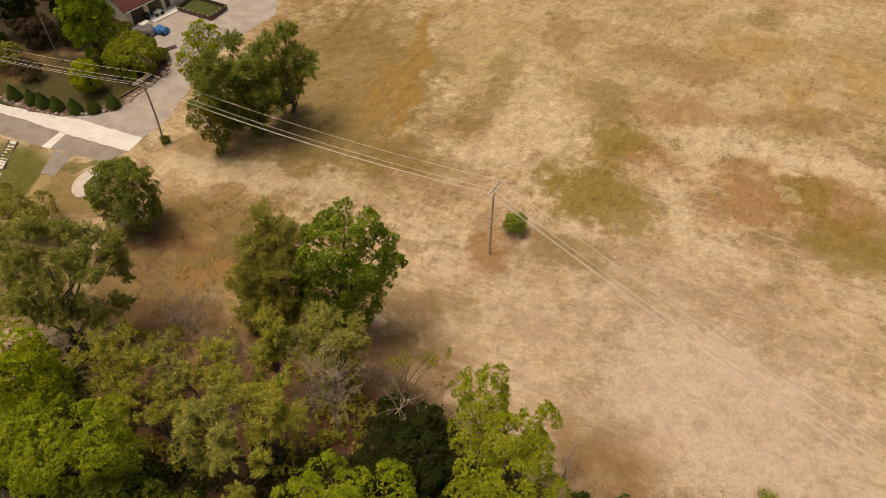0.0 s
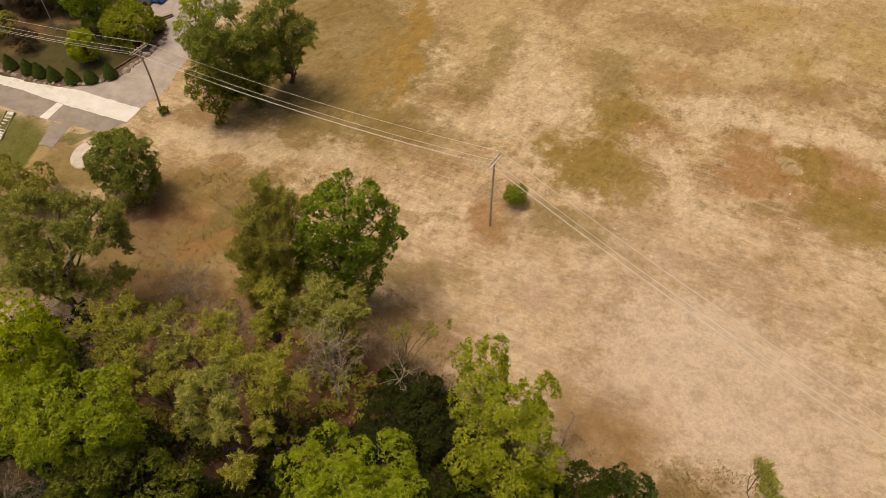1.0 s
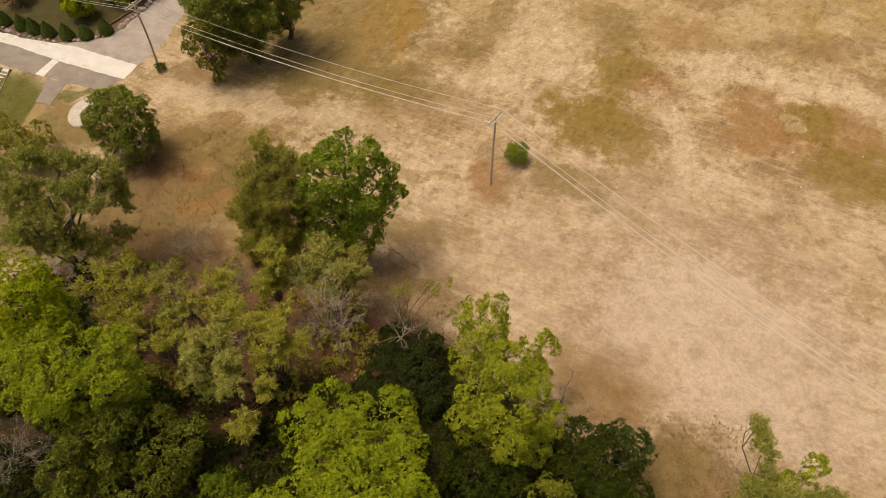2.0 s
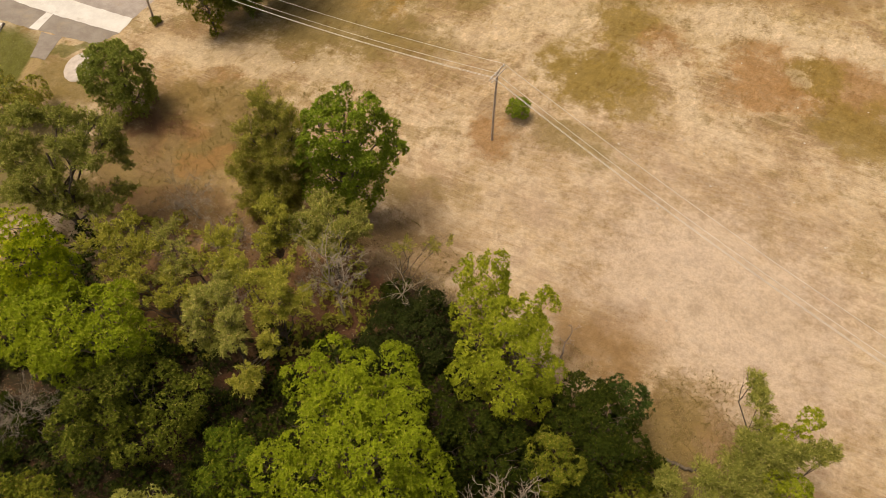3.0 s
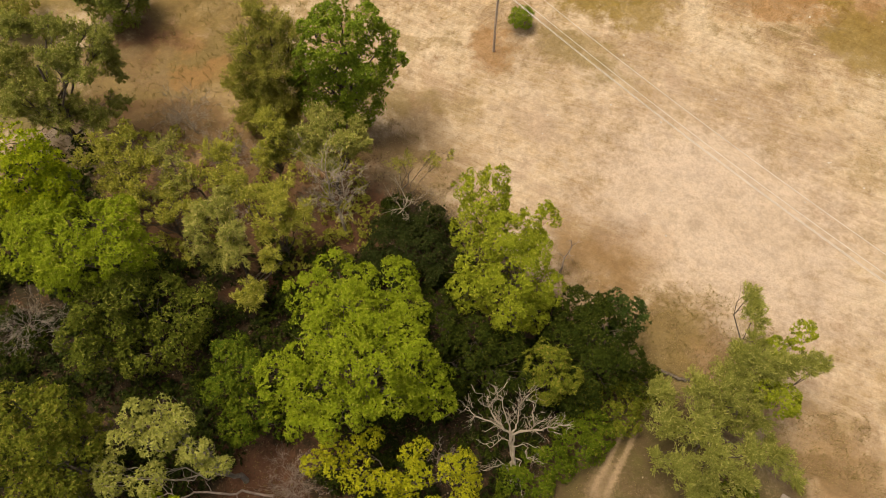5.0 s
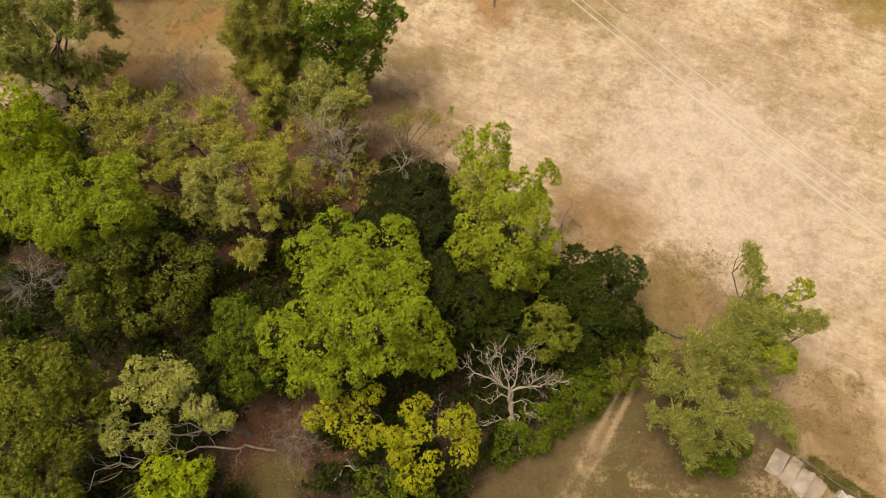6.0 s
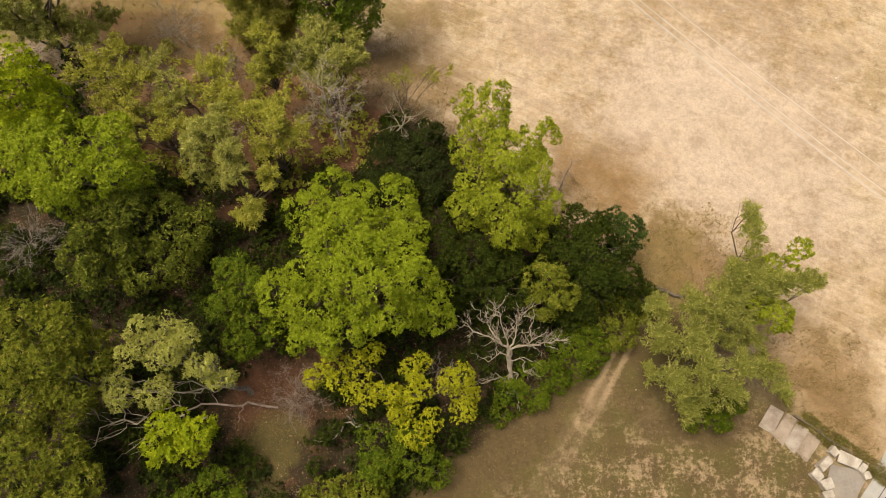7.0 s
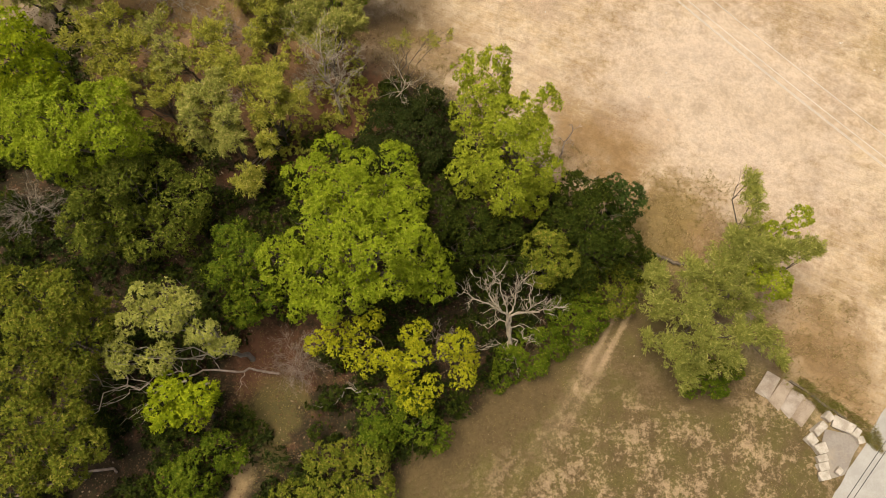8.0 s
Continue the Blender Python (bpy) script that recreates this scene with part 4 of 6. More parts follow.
tree("oak_tree", "open olive oak with dark crooked boughs", -37.3, 40.5, [
    (-3.55, 1.84, 8.47, 1.21), (-5.16, 3.3, 7.75, 1.34), (-3.02, 2.78, 7.33, 1.11), (1.07, 0.81, 8.93, 1.42), (-0.73, 1.97, 9.24, 1.27), (-0.03, 2.26, 7.96, 1.2), (-4.29, 1.22, 4.97, 1.23), (-4.04, 0.41, 6.1, 1.49), (-5.24, 1.99, 5.04, 1.44), (-0.38, -0.39, 5.7, 1.27), (-2.04, 0.49, 4.99, 1.48), (-2.09, 0.05, 6.61, 1.36), (1.39, 1.18, 4.85, 1.01), (3.03, 0.15, 4.07, 1.12), (1.61, 1.6, 4.42, 1.3), (4.4, 3.06, 4.29, 0.99), (5.46, 2.98, 3.98, 0.94), (4.79, 2.71, 3.63, 0.82), (-3.73, 6.34, 10.91, 1.36), (-4.25, 4.09, 11.27, 1.26), (-5.16, 5.17, 11.23, 1.34), (5.37, 4.45, 10.14, 0.98), (5.55, 4.88, 9.51, 1.11), (5.54, 4.78, 9.45, 1), (4.47, 2.75, 12.59, 1.08), (3.67, 1.98, 11.32, 1.25), (4.54, 1.73, 12.61, 0.98), (0.89, 4.75, 12.39, 1.44), (-0.68, 3.43, 13.56, 1.59), (-0.37, 3.35, 13.66, 1.45), (2.49, 3.81, 13.04, 1.4), (2.4, 4.06, 12.22, 1.1), (3.22, 3.86, 12.85, 1.5), (6.47, 3.54, 11.61, 1.24), (6.08, 4.84, 11.57, 1.46), (6.5, 3.65, 12.06, 1.13), (-2.67, 1.69, 10.49, 1.32), (-1.76, 3.28, 9.94, 1.59), (-2.88, 2.93, 10.67, 1.38), (3.12, 0.54, 13.17, 1.15), (3.84, 1.96, 11.92, 1.34), (3.38, 1.27, 11.87, 1.36), (6.39, 3.44, 9.32, 1.23), (6.08, 2.89, 10.62, 1.27), (6.43, 3.68, 10.01, 1.13), (-1.05, -0.46, 9.56, 1.44), (0.18, 0.92, 8.9, 1.5), (-1.61, -0.7, 9.12, 1.26), (5.35, -0.24, 11.53, 1.02), (5.69, 0.79, 10.71, 1.04), (4.42, 0.35, 11.58, 1.24), (6.53, 3.2, 7.64, 0.8), (6.4, 3.18, 7.51, 0.75), (5.4, 3.81, 7.93, 0.8), (1.25, -0.8, 6.08, 1.4), (0.54, -0.43, 7.53, 1.41), (2.17, 0.84, 6.66, 1.09), (4.17, -0.06, 4.89, 1.09), (4.96, 0.29, 5.3, 1.25), (3.61, 0.76, 5.3, 1.23), (5.2, 4.2, 12.18, 0.9), (4.36, 5.17, 11.29, 0.8), (3.96, 5.17, 11.84, 0.99)], OAK, size=0.28, trunk=0.32, seed=33, puff=0.25, cover=1.5, bare=4, ragged=0.2, skirt=0, flow=(0.15, 0, 0.05))
tree("shrub", "olive green thicket by the lower lawn", -47.5, 57.5, [
    (-0.96, -1.11, 3.7, 2), (0.66, 1.03, 2.73, 1.8), (-2.68, 0.73, 3.71, 1.9), (1.73, -2.26, 3.76, 1.61)], OLIVE, size=0.23, trunk=0.1, seed=34, category='shrub')
tree("willow_tree", "grey-olive willow beside a greener tree on the field edge", -17.2, 44.5, [
    (-3.17, -0.35, 5.76, 1.63), (3.19, -0.32, 5.77, 1.52), (2.09, -1.2, 3.77, 1.55), (-0.08, -1.15, 6.71, 1.91), (0.38, 1.46, 13.78, 1.48), (1.62, 0.73, 12.73, 1.79), (-0.61, -0.37, 11.73, 1.8), (3, 0.32, 11.74, 1.71), (-1.7, -0.77, 8.72, 1.87), (1.12, -1.28, 9.68, 2.14), (3.19, -0.41, 8.75, 1.67), (-1.32, -1.73, 5.71, 1.93), (1.46, -2.07, 5.68, 2.14), (-0.67, -2.58, 3.22, 1.87), (1.2, -2.55, 2.73, 1.77), (-2.57, -1.86, 2.77, 1.56)], OLIVE, size=0.29, trunk=0.28, seed=35, puff=0.4, slim=0.26, cover=2.0, ragged=0.24, flow=(0.1, 0.1, 0.15))
tree("maple_tree", "dense green maple at the edge of the dry field", -10.2, 44.4, [
    (-2.89, -0.49, 7.76, 1.58), (-2.5, -1.17, 4.75, 1.63), (3.06, -1.16, 7.78, 1.47), (1.5, -1.84, 7.73, 1.77), (3.14, -0.9, 5.79, 1.4), (0.9, 0.45, 14.78, 1.45), (-0.91, -0.25, 13.75, 1.65), (2.8, 0.03, 13.74, 1.76), (0.97, -2.09, 13.7, 2.01), (-1.84, -0.83, 10.73, 1.82), (3.63, -0.24, 11.76, 1.6), (2.62, -2.15, 10.69, 2.1), (-0.44, -0.83, 7.67, 2.21), (2.1, -1.94, 5.71, 1.93), (-0.28, -1.23, 3.74, 1.76), (-1.87, -0.22, 5.76, 1.63), (1.14, -1.35, 2.25, 1.68), (-0.65, -1.34, 1.78, 1.47), (5.13, 0.45, 11.86, 0.91), (5.67, -0.47, 9.86, 0.92), (4.76, -1.65, 8.86, 0.93), (6.29, -0.07, 8.94, 0.42)], MAPLE, size=0.25, trunk=0.3, seed=36, puff=0.42, slim=0.5, cover=2.0, dense=True)
tree("willow_tree", "thin olive willow with pale twigs in the scrub", -29.5, 34.5, [
    (-0.88, 0.78, 7.02, 1.06), (-1.78, 1.6, 6.25, 1.25), (-1.99, 1.53, 7.47, 1.34), (-2.9, -0.14, 7.04, 1.22), (-0.44, 0.61, 6.94, 1.26), (1.13, 0.37, 6.74, 1.24), (0.2, 2.07, 7.48, 1.11), (1.46, 0.73, 6.85, 1.12), (1.32, -0.2, 5.59, 1.34), (1.86, 1.06, 5.53, 1.15), (2.36, 0.19, 6.75, 1.15), (2.78, 1.07, 5.42, 1.08), (-1.08, -0.32, 5.57, 1.08), (-1.17, -2.01, 5.48, 1.02), (0.32, -0.85, 6.36, 1.39), (0.39, -1.91, 5.99, 1.31), (-0.22, 4.55, 5.22, 0.85), (-0.97, 4.89, 5.86, 0.8), (-0.2, 4, 5.37, 0.91), (-0.41, 4.04, 5.39, 0.74)], SALLOW, size=0.29, trunk=0.14, skirt=0, seed=38, puff=0.26, cover=1.1, slim=0.35, bare=5, flow=(0.1, 0.1, 0.15))
tree("willow_tree", "sparse willow sapling among dry brush", -23.2, 34.8, [
    (-2.24, 2.41, 6.24, 0.84), (-3.08, 1.91, 6.11, 0.82), (-3, 2.15, 6.01, 0.95), (-2.71, 1.22, 6.35, 0.9), (0.77, -1.21, 5.68, 0.82), (-0.91, -1.76, 5.88, 0.92), (-0.44, -2.3, 5.77, 0.95), (-0.34, -1.6, 6.54, 0.9), (-1.75, -1.91, 4.7, 0.98), (-2.3, -0.62, 4.88, 0.87), (-3.05, -2.18, 4.61, 0.82), (-3.28, -1.73, 4.5, 0.84), (-0.85, 0.22, 6.16, 0.89), (-1.22, 0.56, 6.01, 0.92), (-1.98, -0.02, 6.33, 0.68), (-1.88, -0.71, 5.61, 0.73)], WILLOW, size=0.29, trunk=0.1, skirt=0, seed=39, puff=0.26, cover=0.9, slim=0.35, bare=6, flow=(0.1, 0.1, 0.15))
tree("willow_tree", "silvery grey-green willow with hanging foliage", -18.3, 26.5, [
    (-0.38, 3.68, 8.57, 0.8), (-0.41, 3.62, 8.68, 0.89), (-0.5, 3.69, 8.97, 0.99), (0.51, 3.79, 8.29, 0.85), (-0.88, 2.38, 9.45, 0.92), (-0.54, 3.12, 8.94, 1.01), (-2.17, 2.19, 8.48, 1.1), (-1.74, 1.84, 9.14, 0.98), (-2.36, -0.45, 7.74, 1.11), (-2.67, 1.33, 8.12, 1.27), (-2.28, 0.36, 8.68, 1.14), (-2.7, 1.01, 8.38, 1.08), (0.9, 0.42, 8.9, 0.9), (-0.28, 1.86, 9.17, 1.19), (0.59, 0.23, 8.96, 1.06), (-0.14, 1.09, 8.09, 1.18), (-0.02, -0.23, 7.27, 0.99), (0.91, -0.94, 6.96, 1.24), (0.29, -0.81, 6.94, 1.03), (0.28, 0.27, 7.49, 1.16), (-1.71, -0.36, 6.26, 1.02), (-0.67, -1.68, 5.81, 0.91), (-0.78, -0.69, 5.57, 1), (-2.02, -0.54, 5.37, 1.05)], WILLOW, size=0.29, trunk=0.18, skirt=0, seed=40, puff=0.28, slim=0.32, cover=1.7, droop=0.5, bare=2, flow=(0.1, 0.1, 0.15))
tree("willow_tree", "olive willow trailing boughs over the red path", -14.5, 28.2, [
    (-3.37, 3.02, 8.83, 1.12), (-3.17, 3.43, 8.89, 1.04), (-3.08, 2.19, 8.56, 1.13), (-1.7, 2.37, 8.47, 1.17), (0.29, 0.43, 8.74, 1.03), (-0.36, 2.21, 8.58, 1.04), (0.01, 1.92, 8.31, 1.33), (0.57, 1.06, 8.86, 1.02), (0.21, 2.19, 8.61, 1.02), (-0.13, 2.45, 7.22, 1.01), (0.54, 3.44, 7.77, 1.21), (-0.48, 2.55, 7.88, 1.22), (0.6, 0, 6.48, 1.15), (-0.92, -0.49, 6.29, 0.92), (-1.11, -0.04, 6.93, 1.19), (0.45, 0.26, 6.62, 0.89), (-0.25, -2.41, 6.3, 0.97), (-0.37, -3.32, 5.52, 0.87), (-0.65, -2.61, 6.51, 0.7), (-0.71, -2.5, 5.28, 0.82), (0.58, 1.75, 6.49, 0.96), (1.49, 0.61, 6.8, 1.07), (2.23, 0.95, 6.63, 1.09), (2.51, 1.48, 6.98, 0.98), (-1.63, -5.41, 4.31, 0.96), (-1.82, -5.38, 4.37, 0.81), (-2.05, -4.63, 5.13, 0.87), (-1.72, -4.51, 4.45, 0.95), (-2.82, -5.5, 3.45, 0.77), (-2.39, -5.52, 4.31, 0.79), (-3, -5.38, 3.67, 0.96), (-2.18, -5.82, 3.4, 0.73)], SALLOW, size=0.29, trunk=0.18, skirt=0, seed=41, puff=0.28, slim=0.32, cover=1.7, droop=0.5, bare=2, flow=(0.1, 0.1, 0.15))
tree("willow_tree", "slim pale willow top among the scrub", -15.8, 36.2, [
    (0.38, 0.53, 10.2, 0.79), (-0.37, 0.69, 9.91, 0.81), (0.2, 0.59, 10.28, 0.85), (0.25, 1.73, 10.11, 0.67), (1.23, -0.65, 9.31, 0.97), (0.87, -0.45, 9.45, 1.05), (0.5, -0.43, 9.37, 0.78), (1.15, 0.15, 9.52, 1.08), (-0.55, -2.09, 8.26, 0.83), (-0.23, -2.09, 7.36, 0.98), (0.43, -1.04, 7.43, 1.03), (-0.04, -1.25, 8.56, 0.81), (2.52, -0.7, 7.13, 1), (0.85, -0.97, 6.64, 0.97), (1.55, -0.01, 6.5, 0.94), (0.81, -0.96, 6.92, 0.96)], SALLOW, size=0.29, trunk=0.13, skirt=0, seed=42, puff=0.28, slim=0.35, bare=3, cover=1.6, flow=(0.1, 0.1, 0.15))
tree("willow_tree", "rounded olive willow behind a dead tree", -10.3, 35.4, [
    (-1.69, 1.21, 7.23, 1.33), (-3, 0.88, 7.84, 1.09), (-2.5, 1.18, 8.29, 1.35), (-2.6, 0, 7.16, 0.98), (-0.36, 1.5, 8.47, 1.19), (1.13, 0.44, 8.19, 1.35), (-0.61, 0.92, 9.19, 1.28), (0.4, -0.29, 9.05, 1.19), (2.44, 2.85, 7.59, 0.71), (2.03, 2.27, 8, 0.8), (2.59, 1.74, 8.33, 0.7), (2.29, 2.85, 7.92, 0.92), (-0.1, -0.93, 6.34, 1.16), (-1.81, 0.26, 6.68, 1.34), (-0.14, -1.18, 6.93, 1.31), (0, -1, 6.57, 0.99), (2.46, 1.49, 7.08, 1.08), (2.63, 1.36, 6.49, 0.95), (2.71, 0.7, 7.49, 1), (1.99, 0.91, 6.21, 0.92), (0.11, 3.4, 7.95, 1), (-0.74, 3.33, 8.54, 0.96), (-1.47, 3.5, 8.21, 0.83), (-1.45, 2.97, 7.99, 0.97)], WILLOW, size=0.29, trunk=0.18, skirt=0, seed=43, puff=0.28, slim=0.35, cover=1.6, flow=(0.1, 0.1, 0.15))
tree("willow_tree", "young olive willow with open foliage", -20.2, 35.6, [
    (-0.01, 0.65, 5.99, 1.2), (-0.22, 1.11, 5.58, 0.97), (-0.61, 0.1, 6.47, 1), (-1.66, 0.83, 6.39, 0.86), (-2.51, -1.43, 6.16, 0.85), (-1.21, -2.34, 5.57, 0.96), (-2.47, -1.35, 5.57, 0.87), (-0.84, -1.73, 5.73, 0.83), (0.21, -1.91, 6.14, 0.86), (1.13, -0.7, 6.05, 0.82), (0.82, -1.74, 6.15, 1.09), (0.05, -0.22, 5.77, 0.98)], SALLOW, size=0.29, trunk=0.1, skirt=0, seed=44, puff=0.28, cover=1.0, slim=0.35, bare=5, flow=(0.1, 0.1, 0.15))
tree("willow_tree", "low scrubby willow with grey twigs", -24.2, 29.8, [
    (-3.3, 0.96, 5.97, 1.1), (-2.98, 2.12, 6.5, 1.03), (-3.59, 2.15, 5.82, 1.11), (-3.27, 1.54, 5.24, 0.98), (-0.43, 1.46, 5.65, 0.85), (-0.71, 0.06, 5.24, 0.96), (0.08, 0.47, 5.29, 0.86), (-0.92, 0.06, 5.3, 1.05), (-0.44, 2.15, 4.5, 0.8), (0.05, 3.11, 5.49, 1.12), (-1.07, 3.12, 5.21, 0.79), (-1.11, 2.74, 4.55, 1.06), (2.12, 0.74, 5.44, 0.87), (1.52, 1.24, 5.67, 0.81), (1.48, 0.27, 6.54, 1.02), (1.73, -0.36, 5.55, 0.92), (-2.67, -1.13, 6.14, 0.68), (-3.42, -0.03, 5.65, 0.8), (-2.43, -0.21, 5.43, 0.82), (-3.54, -0.18, 6.08, 0.74)], SALLOW, size=0.29, trunk=0.12, skirt=0, seed=45, puff=0.28, cover=1.1, slim=0.35, bare=4, flow=(0.1, 0.1, 0.15))
tree("willow_tree", "thin arching willow at the field edge", -4.6, 33.5, [
    (1.08, 2, 5.85, 1.02), (3.23, 2.67, 4.83, 1.14), (4.98, 3.65, 3.87, 0.84), (-0.02, 2.03, 4.85, 1.03)], OLIVE, size=0.2, trunk=0.1, skirt=0, seed=46, puff=0.26, cover=0.8, slim=0.35, bare=5, flow=(0.1, 0.1, 0.15))
tree("shrub", "lush green brambles spilling onto the rough lawn", 6.5, 8.2, [
    (-0.8, -0.28, 0.96, 1.57), (1.1, -0.48, 0.81, 1.29), (0.62, 1.1, 1.28, 1.48), (2.04, 1.56, 1.39, 1.39), (-1.97, -1.63, 0.63, 1.11), (3.05, 0.95, 0.82, 1.21)], SHRUB, size=0.25, trunk=0.06, skirt=0, seed=71, category='shrub')
tree("shrub", "bright green thicket along the track", 11.2, 10.6, [
    (-0.5, -0.12, 1.35, 1.67), (1, 0.64, 1.18, 1.5), (-0.98, 1.24, 1.76, 1.58), (2.04, 1.42, 1.02, 1.22), (0.48, 1.97, 1.76, 1.58)], SHRUB, size=0.25, trunk=0.06, skirt=0, seed=72, category='shrub')
tree("shrub", "dense green bushes beside the dirt track", 14.2, 13.2, [
    (-0.3, -0.09, 1.56, 1.59), (1.03, -0.2, 1.02, 1.23), (-1.07, 1.24, 2.15, 1.68), (0.94, 1.34, 1.77, 1.5), (2.54, 1.95, 1.4, 1.33), (3.65, 3.01, 1.24, 1.05)], GREEN, size=0.23, trunk=0.06, skirt=0, seed=73, category='shrub')
tree("elm_tree", "large olive elm with billowing crown by the driveway", -25.5, 76.5, [
    (-2.35, -4.17, 12.63, 2.5), (-1.03, 0.79, 12.71, 1.91), (-0.93, -3.52, 10.64, 2.42), (-4.15, -2.99, 8.67, 2.2), (1.84, -2.61, 11.64, 2.41), (-0.15, -2.34, 5.64, 2.4), (2.7, -2.95, 8.63, 2.47), (-2.18, -2.95, 5.68, 2.11), (-0.23, -1.31, 2.69, 2.04), (-4.56, 0.25, 4.67, 2.18), (2, -0.19, 3.67, 2.19), (-0.1, -2.97, 8.65, 2.33), (-6.7, 1.57, 7.74, 1.72), (-2.21, -2.52, 2.72, 1.88), (-4.06, -1.45, 3.72, 1.88), (3.53, 1.63, 7.68, 2.15), (0.68, -1.21, 1.73, 1.77)], ELM, size=0.3, trunk=0.35, seed=51, puff=0.4, cover=1.6, droop=0.35, flow=(0.1, -0.1, 0.1), skirt=0)
tree("elm_tree", "open olive elm with dark gaps on the field side", -21, 80, [
    (-0.79, -3.96, 12.63, 2.43), (1.13, -0.71, 12.69, 2.08), (2.07, -2, 10.71, 1.96), (3.48, -2.97, 8.73, 1.83), (2, -3.29, 6.79, 1.43), (-0.31, -1.72, 8.74, 1.71), (3.61, 0.53, 8.8, 1.3), (-0.39, 0.64, 4.71, 1.94), (0.59, 0.19, 3.27, 1.51), (-1.79, -1.17, 3.69, 2.08), (-1.29, -4.27, 9.73, 1.8), (-1.03, -0.36, 2.25, 1.66), (2.41, -1.45, 8.79, 1.43)], ELM, size=0.3, trunk=0.3, seed=52, puff=0.38, cover=1.5, droop=0.35, flow=(0.1, -0.1, 0.1), skirt=0)
tree("conifer_tree", "light green feathery tree behind the elms", -33, 84, [
    (0.92, -3.18, 10.72, 1.85), (0.13, -3.57, 8.72, 1.88), (1.57, -2.69, 11.79, 1.42), (-1.42, -2.46, 6.76, 1.63), (2.86, -2.09, 10.78, 1.44), (2.28, -3.82, 9.74, 1.72)], LIME, size=0.28, trunk=0.2, seed=53, puff=0.3, slim=0.3)
tree("deciduous_tree", "slender green tree at the grass verge", -29, 71.3, [
    (-1.5, 0.06, 6.79, 1.37), (-0.08, -0.48, 7.8, 1.36), (-0.32, -0.67, 5.73, 1.79), (0.35, 0.14, 4.27, 1.54), (0.31, -0.2, 2.33, 1.14), (-1.93, -0.68, 5.83, 1.1)], GREEN, size=0.27, trunk=0.16, seed=54)
tree("deciduous_tree", "tall bright green tree in the garden", -51.7, 93, round_lobes(14.5, 3.7, 1.2, 61, 24), GARDEN, size=0.3, cover=2.6, seed=61, trunk=0.3)
tree("deciduous_tree", "round olive-green garden tree", -45.6, 89.8, round_lobes(5.6, 3.6, 0.3, 62, 30), ASH, size=0.27, cover=3.2, puff=0.4, seed=62, trunk=0.2)
tree("deciduous_tree", "small round yellow-green garden tree", -50.6, 84.6, round_lobes(5.0, 2.05, 0.5, 63, 18), CHARTREUSE, size=0.23, cover=4.0, puff=0.42, seed=63, trunk=0.13)
tree("deciduous_tree", "rounded dark green tree beside a gravel pile", -36.2, 58, round_lobes(9.4, 3.7, 0.5, 64, 26), ELM, size=0.26, cover=2.6, seed=64, trunk=0.22, ragged=0.22)
tree("shrub", "small round dark green bush in the dry field", 8.4, 57.3, round_lobes(2.6, 1.45, 0.2, 65, 12), MAPLE, size=0.2, seed=65, trunk=0.06, category="shrub")
tree("conifer_tree", "dark evergreen behind the garden", -66.5, 101, round_lobes(11, 3.2, 0.6, 66, 16), FOREST, size=0.4, seed=66, trunk=0.25)
tree("conifer_tree", "dark evergreen crowding the garden edge", -60.5, 104, round_lobes(10, 3.0, 0.6, 67, 16), FOREST, size=0.4, seed=67, trunk=0.25)
tree("conifer_tree", "dark evergreen at the shaded garden corner", -72, 97, round_lobes(9, 3.4, 0.6, 68, 16), FOREST, size=0.4, seed=68, trunk=0.25)
tree("deciduous_tree", "dark tree beside the house", -57, 108, round_lobes(12, 4.2, 0.6, 69, 16), GREEN, size=0.42, seed=69, trunk=0.25)
tree("shrub", "dark brown thicket behind the garden lawn", -62.5, 97.0, round_lobes(4.5, 3.0, 0.2, 80, 14), RUSSET, size=0.3, seed=80, trunk=0.1, category="shrub")
tree("shrub", "dark evergreen shrub by the garden pole", -57.0, 97.5, round_lobes(4.0, 2.6, 0.2, 81, 12), FOREST, size=0.3, seed=81, trunk=0.1, category="shrub")
tree("shrub", "dark thicket closing the far garden corner", -68.5, 93.5, round_lobes(4.0, 3.0, 0.2, 82, 12), FOREST, size=0.3, seed=82, trunk=0.1, category="shrub")
tree("shrub", "russet-brown shrub on the garden lawn", -60.5, 87.6, round_lobes(2.8, 2.2, 0.3, 70, 12), RUSSET, size=0.26, seed=70, trunk=0.08, category="shrub", cover=1.0)
tree("shrub", "brown-green shrub at the garden's shady side", -65.5, 91.0, round_lobes(3.4, 2.6, 0.3, 75, 12), OLIVE, size=0.3, seed=75, trunk=0.08, category="shrub")
tree("shrub", "dark green shrub by the boulders", -42.9, 92.4, round_lobes(2.0, 1.5, 0.2, 76, 9), GREEN, size=0.24, seed=76, trunk=0.05, category="shrub")
tree("shrub", "dark green shrub under the garden trees", -49.0, 91.8, round_lobes(2.2, 2.0, 0.2, 77, 9), DARK, size=0.26, seed=77, trunk=0.05, category="shrub")
tree("shrub", "clipped green shrub beside the garage wall", -50.9, 100.6, round_lobes(1.7, 1.5, 0.2, 78, 9), GREEN, size=0.24, seed=78, trunk=0.05, category="shrub")
tree("shrub", "small green plant at the foot of the pole", -37.0, 73.3, round_lobes(0.9, 0.75, 0.1, 79, 7), GREEN, size=0.16, seed=79, trunk=0.03, category="shrub")


